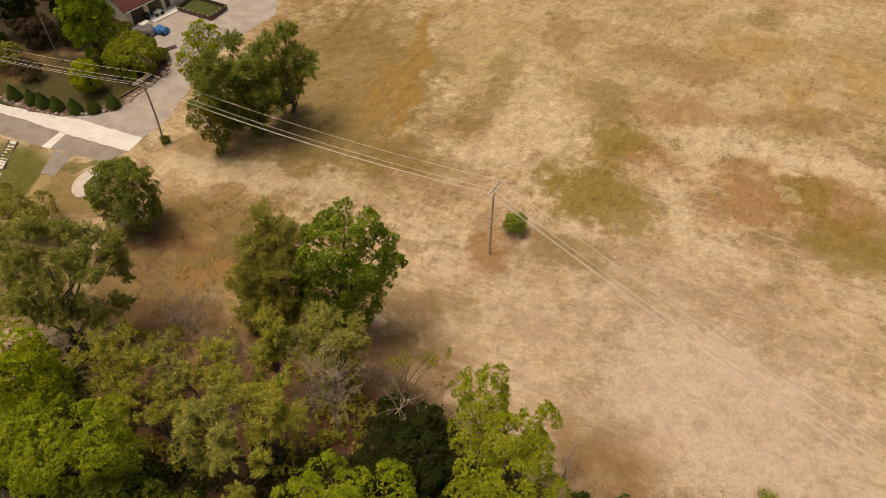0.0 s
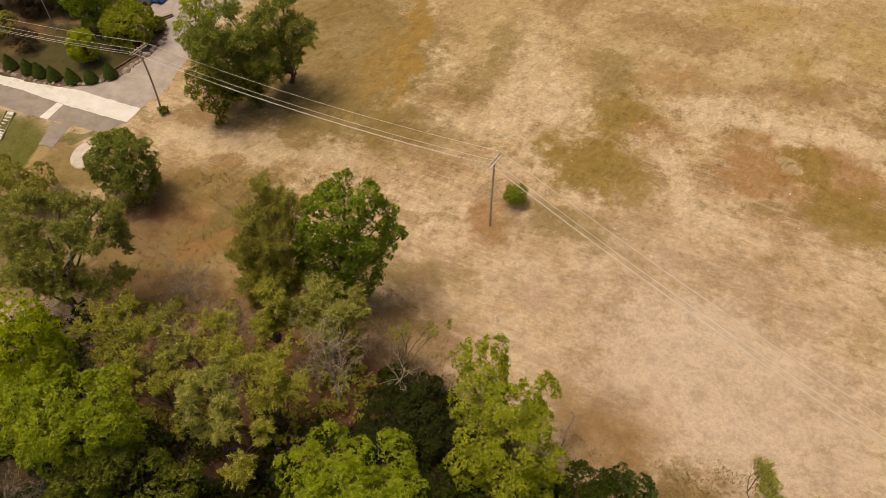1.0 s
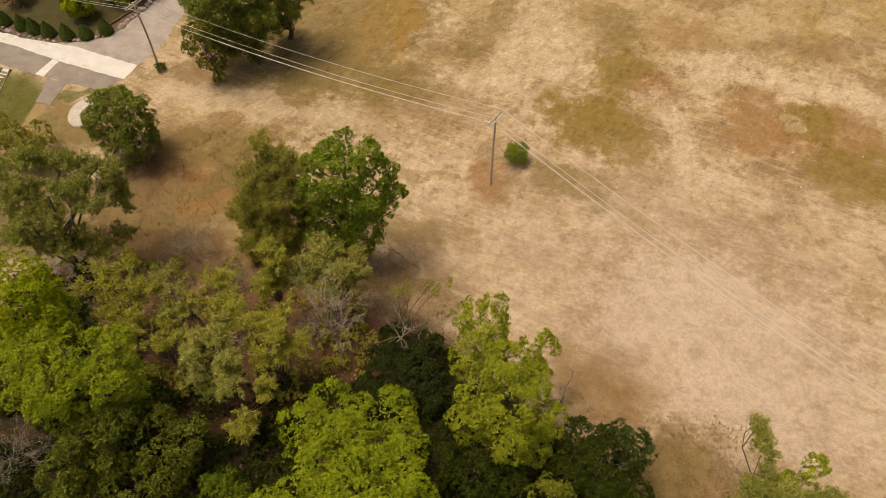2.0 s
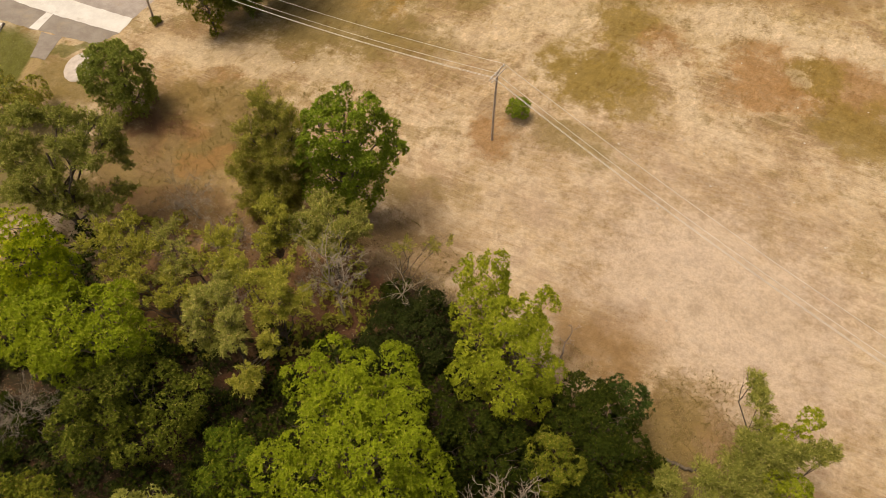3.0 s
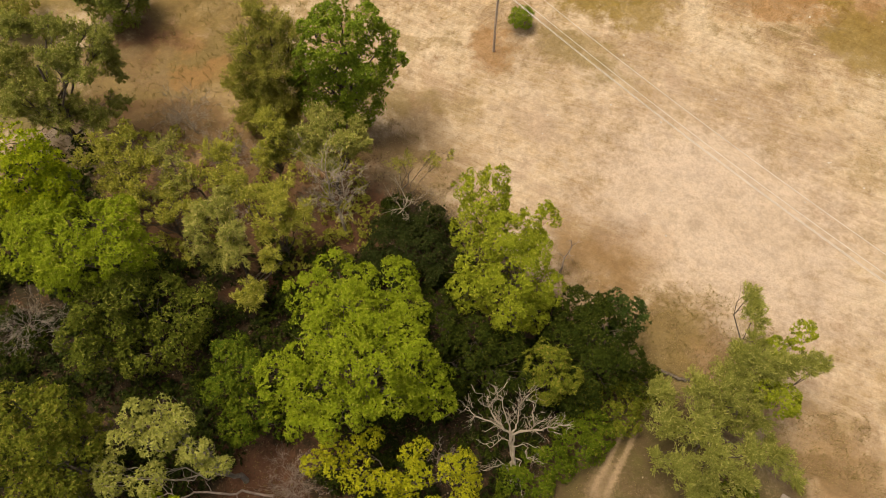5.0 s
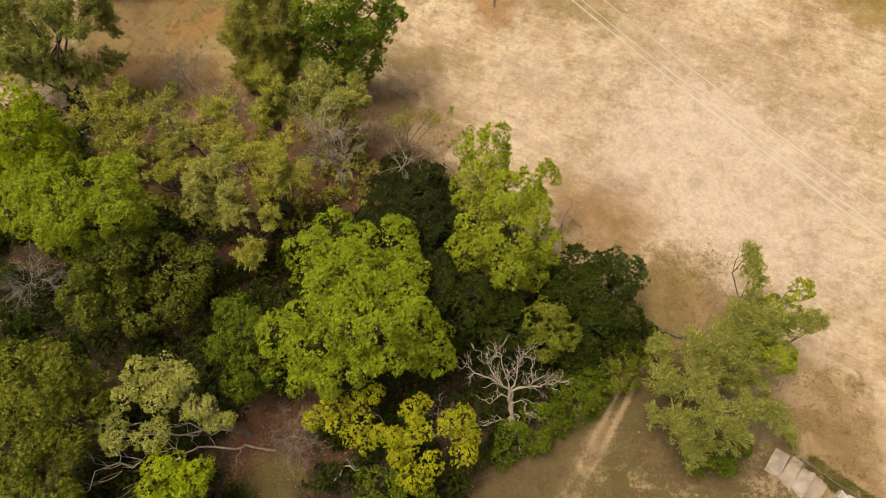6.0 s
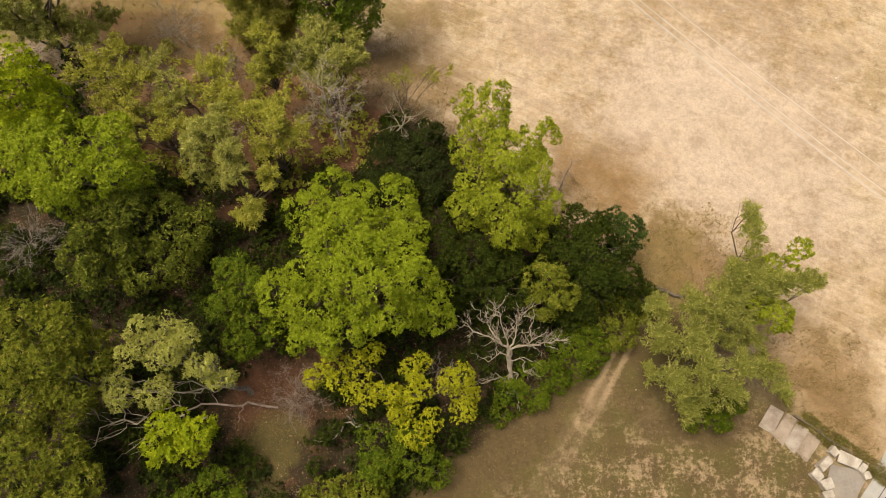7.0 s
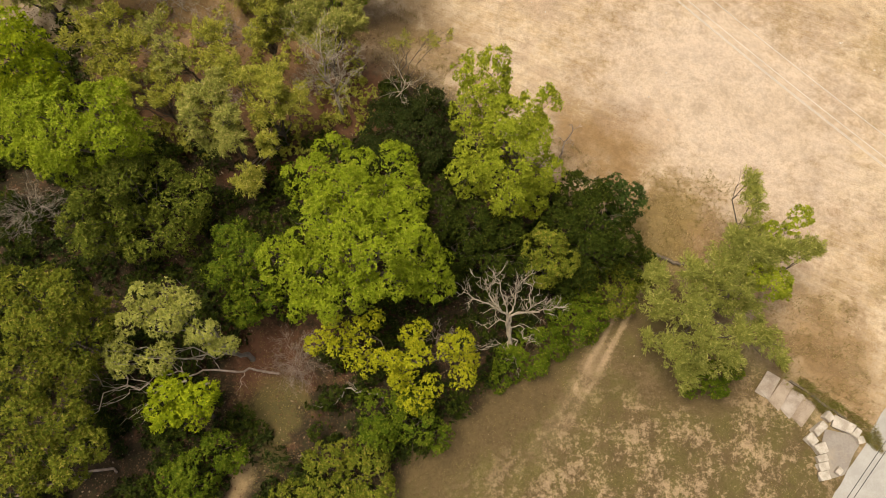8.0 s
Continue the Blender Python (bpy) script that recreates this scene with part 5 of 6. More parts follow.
# ---------------------------------------------------------------- roads
def slab(name, corners, material, label, category, z=0.02, thick=0.12, kind="structure", parent=None, wear=0.22):
    """A flat sheet of paving with real thickness over the ground. corners run anticlockwise."""
    bm = bmesh.new()
    outline = []
    for (x0, y0), (x1, y1) in zip(corners, corners[1:] + corners[:1]):
        far = math.hypot(x1 - x0, y1 - y0)
        for k in range(max(1, int(far / 0.7)) if wear else 1):
            t = k / max(1, int(far / 0.7))
            off = wear * noise.noise(Vector((x0 + (x1 - x0) * t, y0 + (y1 - y0) * t, 5.0)) * 1.1) if 0 < k else 0
            outline.append((x0 + (x1 - x0) * t - (y1 - y0) / far * off, y0 + (y1 - y0) * t + (x1 - x0) / far * off))
    top = [bm.verts.new((x, y, z)) for x, y in outline]
    face = bm.faces.new(top)
    low = bmesh.ops.extrude_face_region(bm, geom=[face])
    bmesh.ops.translate(bm, verts=[v for v in low["geom"] if isinstance(v, bmesh.types.BMVert)], vec=(0, 0, -thick))
    bmesh.ops.recalc_face_normals(bm, faces=bm.faces)
    me = bpy.data.meshes.new(name)
    bm.to_mesh(me)
    bm.free()
    me.materials.append(material)
    ob = new(name, me)
    ob.parent = parent
    return tagged(ob, label, category, kind=kind) if not parent else tagged(ob, label)


slab("road", [(-100, 90.5), (-100, 86.0), (-59.8, 74.9), (-53.3, 72.3), (-47.2, 70.4), (-43.8, 69.3), (-41.4, 71.4),
              (-46.2, 73.2), (-50.9, 75.0), (-57.7, 78.1), (-61.8, 79.6)], ASPHALT, "grey worn asphalt lane ending at the dry field", "road", 0.02, 0.3)
slab("pavement", [(-100, 91.0), (-100, 88.6), (-61.8, 79.6), (-57.7, 78.1), (-50.9, 75.0), (-46.2, 73.2), (-41.4, 71.4),
                  (-40.4, 74.2), (-46.2, 76.5), (-49.6, 78.0), (-53.4, 78.8), (-62.7, 81.6)], CONCRETE, "pale new concrete strip along the lane", "pavement", 0.03, 0.3)
slab("pavement", [(-53.2, 72.35), (-51.9, 71.9), (-50.9, 74.95), (-51.9, 75.4)], CONCRETE, "pale concrete band across the grey lane", "pavement", 0.026, 0.3)
slab("driveway", [(-53.4, 78.8), (-49.6, 78.0), (-46.2, 76.5), (-40.4, 74.2), (-39.2, 76.3), (-38.0, 79.0), (-36.8, 86), (-36.0, 92.5), (-31.5, 101), (-25.0, 110),
                  (-18, 124), (-46.5, 124), (-44.6, 108.0), (-48.4, 104.7), (-50.2, 102.2), (-49.6, 100.4), (-46, 98.5), (-43.8, 96), (-41.6, 93.2), (-41.0, 90.2), (-42.1, 86.7), (-43.6, 84.1),
                  (-45.0, 81.3), (-46.8, 79.9), (-49.4, 79.0), (-52.5, 78.7)], DRIVE, "dusty grey driveway widening towards the garage", "driveway", 0.014, 0.3)
slab("driveway", [(-51.3, 71.6), (-51.3, 67.0), (-49.3, 66.4), (-48.4, 70.6)], ASPHALT, "short grey driveway stub beside the lawn", "driveway", 0.04, 0.5)
slab("road", [(31.3, -2.9), (19.5, -17), (19.5, -40), (60, -40), (60, 31), (38.5, 6.4), (36.0, 3.2)], PALE_ROAD, "pale concrete road at the corner of the lot", "road", 0.03, 0.4)
for off in (0.0, 0.55):
    slab("road_line", [(31.8 + off, -3.6), (31.88 + off, -3.6), (39.2 + off, 4.7), (39.12 + off, 4.7)], TAR, "thin dark seam along the pale road", "road seam", 0.036, 0.02, wear=0)


def tilted_box(name, sx, sy, sz, material, parent, at, turn=0.0, rng=None, label="", bevel=0.04, tilt=0.0):
    """A bevelled block with slightly uneven corners, as a part or as a thing of its own."""
    bm = bmesh.new()
    bmesh.ops.create_cube(bm, size=1)
    for v in bm.verts:
        v.co = Vector((v.co.x * sx, v.co.y * sy, v.co.z * sz))
        if rng:
            v.co += Vector([rng.uniform(-0.11, 0.11) * s for s in (sx, sy, sz)])
    if bevel:
        bmesh.ops.bevel(bm, geom=bm.edges[:], offset=bevel, segments=2, affect="EDGES", clamp_overlap=True)
    ob = part(name, bm, material, parent, label)
    ob.matrix_basis = pose(*at, tilt, 0, turn)
    return ob


def stone_corner():
    """Quarried blocks round a small paved corner, and slabs laid beside it."""
    rng = random.Random(5)
    rows = [(31.9, 3.55, 0.75, 0.7), (31.05, 2.65, 1.25, 0.7), (30.25, 1.75, 0.75, 0.75), (30.9, 1.05, 0.95, 0.85), (30.88, 0.28, 0.85, 0.6),
            (30.85, -0.38, 0.9, 0.62), (30.83, -1.1, 0.85, 0.7), (32.75, 3.0, 1.35, 0.95), (33.55, 2.65, 0.6, 0.9), (33.98, 2.3, 0.5, 0.85), (34.2, 1.75, 0.55, 0.6), (32.1, -0.7, 0.6, 0.5)]
    turns = (45, 48, 45, 25, 5, 8, 12, -28, -35, -38, 10, 40)
    for (x, y, sx, sy), turn in zip(rows, turns):
        ob = tilted_box("stone_block", sx, sy, 0.55, LIMESTONE, None, (x, y, 0.24), turn + rng.uniform(-8, 8), rng, "", 0.035)
        tagged(ob, "pale quarried limestone block set round a paved corner", "stone block", "blocks round the corner")
    for i, (far, wide, across) in enumerate(((0.0, 1.3, 2.0), (1.2, 1.05, 2.25), (2.28, 1.1, 2.3), (3.4, 1.15, 2.2))):
        ob = tilted_box("stone_slab", wide, across, 0.2, SLAB_STONE if i in (1, 3) else PALE_SLAB, None, (27.35 + 0.79 * far, 6.15 - 0.62 * far, 0.06 + 0.025 * (i % 2)), -38 + rng.uniform(-2, 2), rng, "", 0.02)
        tagged(ob, "broad worn stone slab laid in the dry grass" if i else "first broad stone slab with a broken white edge", "stone slab", "slabs beside the corner")
    slab("pavement", [(31.2, -1.4), (32.6, -1.0), (34.2, 1.3), (33.6, 2.2), (31.6, 2.6), (31.2, 1.6)], ASPHALT, "grey paved floor between stone blocks", "pavement", 0.1, 0.2)


stone_corner()


# ---------------------------------------------------------------- poles and cables
def power_pole(x, y, height, arm, bow, seed):
    """Wooden pole with two crossarms, braces and insulators. arm: the arms' direction in degrees."""
    rng = random.Random(seed)
    ob = thing("power_pole", x, y, terrain(x, y) - 0.05, "weathered wooden power pole with crossarms and insulators", "power pole", "poles along the field")
    w = Wood()
    w.limb([(bow * math.sin(math.pi * t), 0.3 * bow * math.sin(math.pi * t), height * t) for t in (0, 0.15, 0.3, 0.45, 0.6, 0.75, 0.9, 1)], 0.15, 0.1, 10)
    w.limb([(0, 0, height), (0, 0, height + 0.01)], 0.1, 0.01, 10)
    w.done("shaft", POLE, ob)
    a = radians(arm)
    d, n = Vector((math.cos(a), math.sin(a), 0)), Vector((-math.sin(a), math.cos(a), 0))
    for side in (-1, 1):
        tilted_box("crossarm", 2.5, 0.11, 0.14, POLE, ob, tuple(n * 0.19 * side + Vector((0, 0, height - 0.3))), arm, rng, "", 0.015)
    for side in (-1, 1):
        b = Wood()
        b.limb([Vector((0, 0, height - 1.15)) + n * 0.15, d * 0.75 * side + Vector((0, 0, height - 0.38)) + n * 0.15], 0.03, 0.03, 4)
        b.done("brace", STEEL, ob)
    for s in (-1.15, -0.45, 1.15):
        i = Wood()
        for z0, z1, r0, r1 in ((0, 0.1, 0.03, 0.03), (0.1, 0.16, 0.09, 0.08), (0.16, 0.24, 0.06, 0.07), (0.24, 0.3, 0.08, 0.02)):
            i.limb([d * s + Vector((0, 0, height - 0.23 + z0)), d * s + Vector((0, 0, height - 0.23 + z1))], r0, r1, 8)
        i.done("insulator", PORCELAIN, ob)
    c = Wood()
    c.limb([n * 0.16 + Vector((0, 0, height - 1.3)), n * 0.16 + Vector((0, 0, height - 1.1))], 0.06, 0.05, 8)
    c.done("insulator", PORCELAIN, ob)
    return [Vector((x, y, 0)) + d * s + Vector((0, 0, height + 0.06)) for s in (-1.15, -0.45, 1.15)] + [Vector((x, y, height - 1.2)) + n * 0.2]


def strung(a, b, sag):
    """A cable that hangs between two points."""
    ob = thing("power_cable", a.x, a.y, a.z, "thin pale overhead power cable strung between poles", "power cable", "cables between the poles")
    w = Wood()
    w.limb([(b - a) * t - Vector((0, 0, sag * 4 * t * (1 - t))) for t in np.linspace(0, 1, 25)], 0.021, 0.021, 5)
    w.done("strand", CABLE, ob)


ENDS = [power_pole(-88, 90, 10.2, 66, 0, 1), power_pole(-37.5, 73.8, 9.75, 60, 0.18, 2),
        power_pole(5.3, 53.7, 10.3, 55.5, -0.05, 3), power_pole(50.5, 7.6, 10.3, 45, 0, 4)]
for here, there, sag in zip(ENDS, ENDS[1:], (1.1, 1.0, 1.5)):
    for a, b in zip(here, there):
        strung(a, b, sag)

pole = thing("garden_pole", -58.3, 92.7, 0, "slim pale metal pole standing in the shaded garden", "pole")
w = Wood()
w.limb([(0, 0, -0.05), (0, 0, 4), (0, 0, 8.2)], 0.09, 0.06, 8)
w.done("shaft", STEEL, pole)
w = Wood()
w.limb([(0, 0, 0), (0, 0, 0.22)], 0.28, 0.2, 10)
w.done("base_plate", STEEL, pole)


# ---------------------------------------------------------------- garden by the lane
def cone_bush():
    ob = thing("conical_bush", -61, 83.0, 0, "small clipped conical evergreen bush beside the lane", "bush", "row of clipped bushes")
    w = Wood()
    w.limb([(0, 0, -0.05), (0, 0, 1.4)], 0.06, 0.03, 6)
    w.done("trunk", BARK, ob)
    g = np.random.default_rng(71)
    n = 3000
    u, a = g.random(n) ** 1.2, g.uniform(0, 2 * math.pi, n)
    r = 0.98 * (1 - u**1.5) ** 0.85 * (0.75 + 0.25 * np.minimum(1, u / 0.12)) * g.uniform(0.86, 1.04, n) + 0.03
    p = np.column_stack([r * np.cos(a), r * np.sin(a), 0.08 + 2.15 * u])
    out = np.column_stack([np.cos(a), np.sin(a), 0.6 + 0 * a]) + g.normal(0, 0.35, (n, 3))
    out /= np.linalg.norm(out, axis=1)[:, None]
    up = np.cross(out, np.column_stack([-np.sin(a), np.cos(a), 0 * a]))
    up /= np.linalg.norm(up, axis=1)[:, None]
    side = np.cross(up, out)
    s = g.uniform(0.08, 0.16, (n, 1))
    v = np.stack([p - up * s, p + side * s * 0.6, p + up * s, p - side * s * 0.6], 1).reshape(-1, 3)
    f = np.arange(4 * n).reshape(-1, 4)
    mesh_part("crown", v, f, HEDGE, ob)
    return ob


first = cone_bush()
for n, (x, y) in enumerate(((-58.1, 82.0), (-56.2, 81.2), (-54.0, 80.5), (-51.2, 79.8), (-48.7, 80.0), (-46.3, 81.0))):
    copy_thing(first, pose(x, y, 0, 0, 0, 50 * n) @ Matrix.Diagonal((1, 1, 1 + 0.1 * math.sin(3 * n), 1)))


def rock_mesh(seed):
    rng = random.Random(seed)
    bm = bmesh.new()
    bmesh.ops.create_icosphere(bm, subdivisions=2, radius=0.5)
    for v in bm.verts:
        v.co *= 1 + 0.45 * noise.noise(v.co * 2.2 + Vector((seed * 7, 0, 0))) + rng.uniform(-0.05, 0.05)
        v.co.z = max(v.co.z * 0.75, -0.2)
    me = bpy.data.meshes.new("rock")
    bm.to_mesh(me)
    bm.free()
    me.materials.append(ROCK)
    return me


ROCKS = [rock_mesh(s) for s in range(5)]
BORDER = [(-63.2, 83.0), (-60.8, 81.6), (-57.1, 79.95), (-52.6, 78.95), (-49.4, 79.15), (-46.8, 80.0), (-45.1, 81.4), (-43.8, 84.1), (-42.3, 86.8), (-41.2, 90.2), (-41.9, 93.3)]
rng = random.Random(9)
for (x0, y0), (x1, y1) in zip(BORDER, BORDER[1:]):
    far = math.hypot(x1 - x0, y1 - y0)
    for i in range(int(far / 0.62)):
        t = (i + rng.random()) / int(far / 0.62)
        ob = new("garden_rock", ROCKS[rng.randrange(5)])
        big = rng.uniform(0.35, 0.85) * (1.5 if x0 > -46 and rng.random() < 0.35 else 1)
        ob.matrix_basis = pose(x0 + (x1 - x0) * t + rng.uniform(-0.3, 0.2), y0 + (y1 - y0) * t + rng.uniform(-0.1, 0.5), 0.08 * big, 0, 0, rng.uniform(0, 360)) @ Matrix.Diagonal((big, big * rng.uniform(0.7, 1), big, 1))
        tagged(ob, "tan boulder edging the garden bed beside the drive", "rock", "rocks edging the garden")
slab("garden_bed", [(-63.4, 83.0), (-60.8, 81.3), (-57.1, 79.7), (-52.6, 78.85), (-49.4, 79.05), (-46.8, 79.95), (-45.0, 81.4), (-43.7, 84.1), (-42.2, 86.8), (-41.1, 90.2),
                    (-41.7, 93.2), (-43.6, 92.8), (-43.4, 90), (-44.6, 86), (-46.3, 82.6), (-49, 80.6), (-52.5, 80.5), (-57.5, 81.8), (-63, 84.4)], MULCH, "dark mulch bed edged with boulders", "garden bed", 0.035, 0.3)


def lawn_steps():
    """Concrete steps with a side kerb, down the bank to the lower lawn."""
    ob = thing("garden_steps", -57.2, 73.0, 0.0, "narrow pale concrete steps down the green bank", "steps")
    for i in range(9):
        tilted_box("step", 1.05, 0.5, 0.5, CONCRETE, ob, (-0.1 * i, -0.44 * i, -0.12 - 0.15 * i), -13, None, "", 0.02)
    for side in (-0.62, 0.62):
        tilted_box("side_wall", 0.14, 4.3, 0.6, ASPHALT, ob, (-0.4 + side, -1.75 - 0.23 * side, -0.62), -13, None, "", 0.02, 19)
    tilted_box("landing", 1.5, 1.6, 0.3, CONCRETE, ob, (-1.1, -4.8, -1.48), -13, None, "", 0.02)


lawn_steps()


def gravel_pile(x, y, rx, ry, h):
    bm = bmesh.new()
    bmesh.ops.create_grid(bm, x_segments=40, y_segments=40, size=1)
    for v in list(bm.verts):
        d = v.co.xy.length
        u = Vector((v.co.x, v.co.y, 0))
        lift = max(0.0, 1 - d**2) ** 0.6 if d < 1 else 0
        v.co = Vector((u.x * rx, u.y * ry, h * lift + (0.05 * noise.noise(u * 9) if d < 1 else -0.1)))
    ob = thing("gravel_pile", x, y, terrain(x, y) - 0.02, "low pale heap of gravel on the bank", "gravel pile")
    part("mound", bm, GRAVEL, ob)


gravel_pile(-44.6, 65.2, 1.9, 2.6, 0.45)


# ---------------------------------------------------------------- house
def house():
    ob = thing("house", -50.4, 102.3, 0, "cream house with red-brown roof and garage doors", "house")
    ob.rotation_euler = (0, 0, math.atan2(0.8, 0.6))  # local x along the front, y into the house

    def box(name, x0, x1, y0, y1, z0, z1, mat, parent=ob, label=""):
        return tilted_box(name, x1 - x0, y1 - y0, z1 - z0, mat, parent, ((x0 + x1) / 2, (y0 + y1) / 2, (z0 + z1) / 2), 0, None, label, 0.02)

    spans = ((0, 0.75), (3.15, 3.95), (6.5, 7.1), (8.1, 12.0))
    for a, b in spans:
        box("front_wall", a, b, 0, 0.2, 0, 2.75, CREAM)
    for a, b in ((0.75, 3.15), (3.95, 6.5), (7.1, 8.1)):
        box("front_wall", a, b, 0, 0.2, 2.3, 2.75, CREAM)
    box("side_wall", 0, 0.2, 0.2, 3.2, 0, 2.75, CREAM)
    box("side_wall", 0, 0.2, 4.3, 8, 0, 2.75, CREAM)
    box("side_wall", 0, 0.2, 3.2, 4.3, 0, 1.0, CREAM)
    box("side_wall", 0, 0.2, 3.2, 4.3, 2.1, 2.75, CREAM)
    box("side_wall", 11.8, 12, 0.2, 8, 0, 2.75, CREAM)
    box("back_wall", 0.2, 11.8, 7.8, 8, 0, 2.75, CREAM)
    for a, b, mat in ((0.75, 3.15, BROWN), (3.95, 6.5, OLIVE_PAINT)):
        door = box("garage_door", a, b, 0.1, 0.16, 0.02, 2.3, mat)
        for k in range(4):
            p = tilted_box("door_panel", b - a - 0.1, 0.05, 0.5, mat, door, (0, -0.05, -0.85 + 0.56 * k), 0, None, "", 0.015)
    for a in (0.6, 3.2, 3.8, 6.55):
        box("door_trim", a, a + 0.12, -0.03, 0, 0, 2.4, WHITE)
    box("front_door", 7.1, 8.1, 0.1, 0.16, 0.02, 2.3, BROWN)
    win = box("window", -0.02, 0.1, 3.2, 4.3, 1.0, 2.1, WHITE, label="white window frame in the side wall")
    tilted_box("pane", 0.04, 0.9, 0.9, GLASS, win, (-0.06, 0, 0), 0, None, "", 0.0)
    bm = bmesh.new()  # gable roof with eaves
    prof = [(-0.55, 2.62), (4, 4.9), (8.55, 2.62), (8.55, 2.84), (4, 5.14), (-0.55, 2.84)]
    ends = [[bm.verts.new((x, y, z)) for y, z in prof] for x in (-0.5, 12.5)]
    for k in range(6):
        bm.faces.new((ends[0][k], ends[0][(k + 1) % 6], ends[1][(k + 1) % 6], ends[1][k]))
    bm.faces.new(ends[0][::-1])
    bm.faces.new(ends[1])
    bmesh.ops.recalc_face_normals(bm, faces=bm.faces)
    roof = part("roof", bm, SHINGLE, ob)
    for row in range(12):
        t = row / 12
        tilted_box("shingle_course", 13.0, 0.42, 0.03, SHINGLE, roof, (6, -0.36 + 4.55 * t, 2.95 + 2.3 * t), 0, None, "", 0.0, math.degrees(math.atan2(2.3, 4.55)) - 2)
    for end in (0.02, 11.8):
        bm = bmesh.new()
        tri = [bm.verts.new((end, y, z)) for y, z in ((0.1, 2.7), (7.9, 2.7), (4, 4.75))]
        geo = bmesh.ops.extrude_face_region(bm, geom=[bm.faces.new(tri)])
        bmesh.ops.translate(bm, verts=[v for v in geo["geom"] if isinstance(v, bmesh.types.BMVert)], vec=(0.16, 0, 0))
        bmesh.ops.recalc_face_normals(bm, faces=bm.faces)
        part("gable", bm, CREAM, ob)
    box("gutter", -0.5, 12.5, -0.66, -0.55, 2.62, 2.74, WHITE)


house()
slab("porch_slab", [(-48.6, 104.4), (-46.8, 103.4), (-43.6, 107.6), (-45.6, 109.2)], CONCRETE, "pale concrete apron before the olive garage door", "apron", 0.16, 0.3)


def draped(name, label, category, x, y, turn, sx, sy, sz, material, seed, wheels=0):
    """A thing under a sagging cover, with wheels where they show below it."""
    ob = thing(name, x, y, 0.12, label, category)
    ob.rotation_euler = (0, 0, radians(turn))
    bm = bmesh.new()
    bmesh.ops.create_grid(bm, x_segments=22, y_segments=16, size=1)
    for v in bm.verts:
        u = v.co.copy()
        edge = max(abs(u.x), abs(u.y))
        lift = 1 - max(0.0, (edge - 0.72) / 0.28) ** 1.6
        v.co = Vector((u.x * sx / 2, u.y * sy / 2, sz * (0.18 + 0.82 * lift * (0.82 + 0.28 * noise.noise(Vector((u.x * 1.7, u.y * 1.7, seed)))))))
        v.co.z += 0.05 * noise.noise(Vector((u.x * 6, u.y * 6, seed)))
    part("cover", bm, material, ob)
    for i in range(wheels):
        bm = bmesh.new()
        bmesh.ops.create_cone(bm, cap_ends=True, segments=16, radius1=0.3, radius2=0.3, depth=0.2)
        bmesh.ops.bevel(bm, geom=bm.edges[:], offset=0.04, segments=1, affect="EDGES", clamp_overlap=True)
        tyre = part("wheel", bm, BLACK, ob)
        tyre.matrix_basis = pose((-1 if i % 2 else 1) * sx * 0.33, (-1 if i < 2 else 1) * sy * 0.47, 0.3, 90, 0, 0)


draped("covered_trailer", "low trailer under a dark grey tarpaulin on the drive", "trailer", -47.6, 100.3, -14, 4.0, 1.9, 0.95, GREY_TARP, 1, 4)
draped("covered_buggy", "small buggy under a bright blue tarpaulin", "buggy", -44.9, 100.5, -20, 2.3, 1.5, 1.0, BLUE, 2, 4)
draped("tarpaulin_heap", "heap under a white tarpaulin by the garage", "tarpaulin", -47.9, 102.1, 40, 1.9, 1.5, 0.9, WHITE_TARP, 3)
draped("covered_mower", "ride-on mower under a white cover on the apron", "mower", -46.9, 105.9, 50, 1.5, 1.1, 0.9, WHITE_TARP, 4, 4)


def wheelie_bin(x, y, turn):
    ob = thing("waste_bin", x, y, 0.16, "dark plastic waste bin beside the garage door", "waste bin")
    ob.rotation_euler = (0, 0, radians(turn))
    bm = bmesh.new()
    bmesh.ops.create_cone(bm, cap_ends=True, segments=4, radius1=0.36, radius2=0.48, depth=1.0, matrix=pose(0, 0, 0.5, 0, 0, 45))
    bmesh.ops.bevel(bm, geom=bm.edges[:], offset=0.03, segments=1, affect="EDGES")
    part("body", bm, BLACK, ob)
    tilted_box("lid", 0.74, 0.76, 0.07, BLACK, ob, (0, 0, 1.04), 0, None, "", 0.02, 4)


wheelie_bin(-48.1, 104.3, 53)


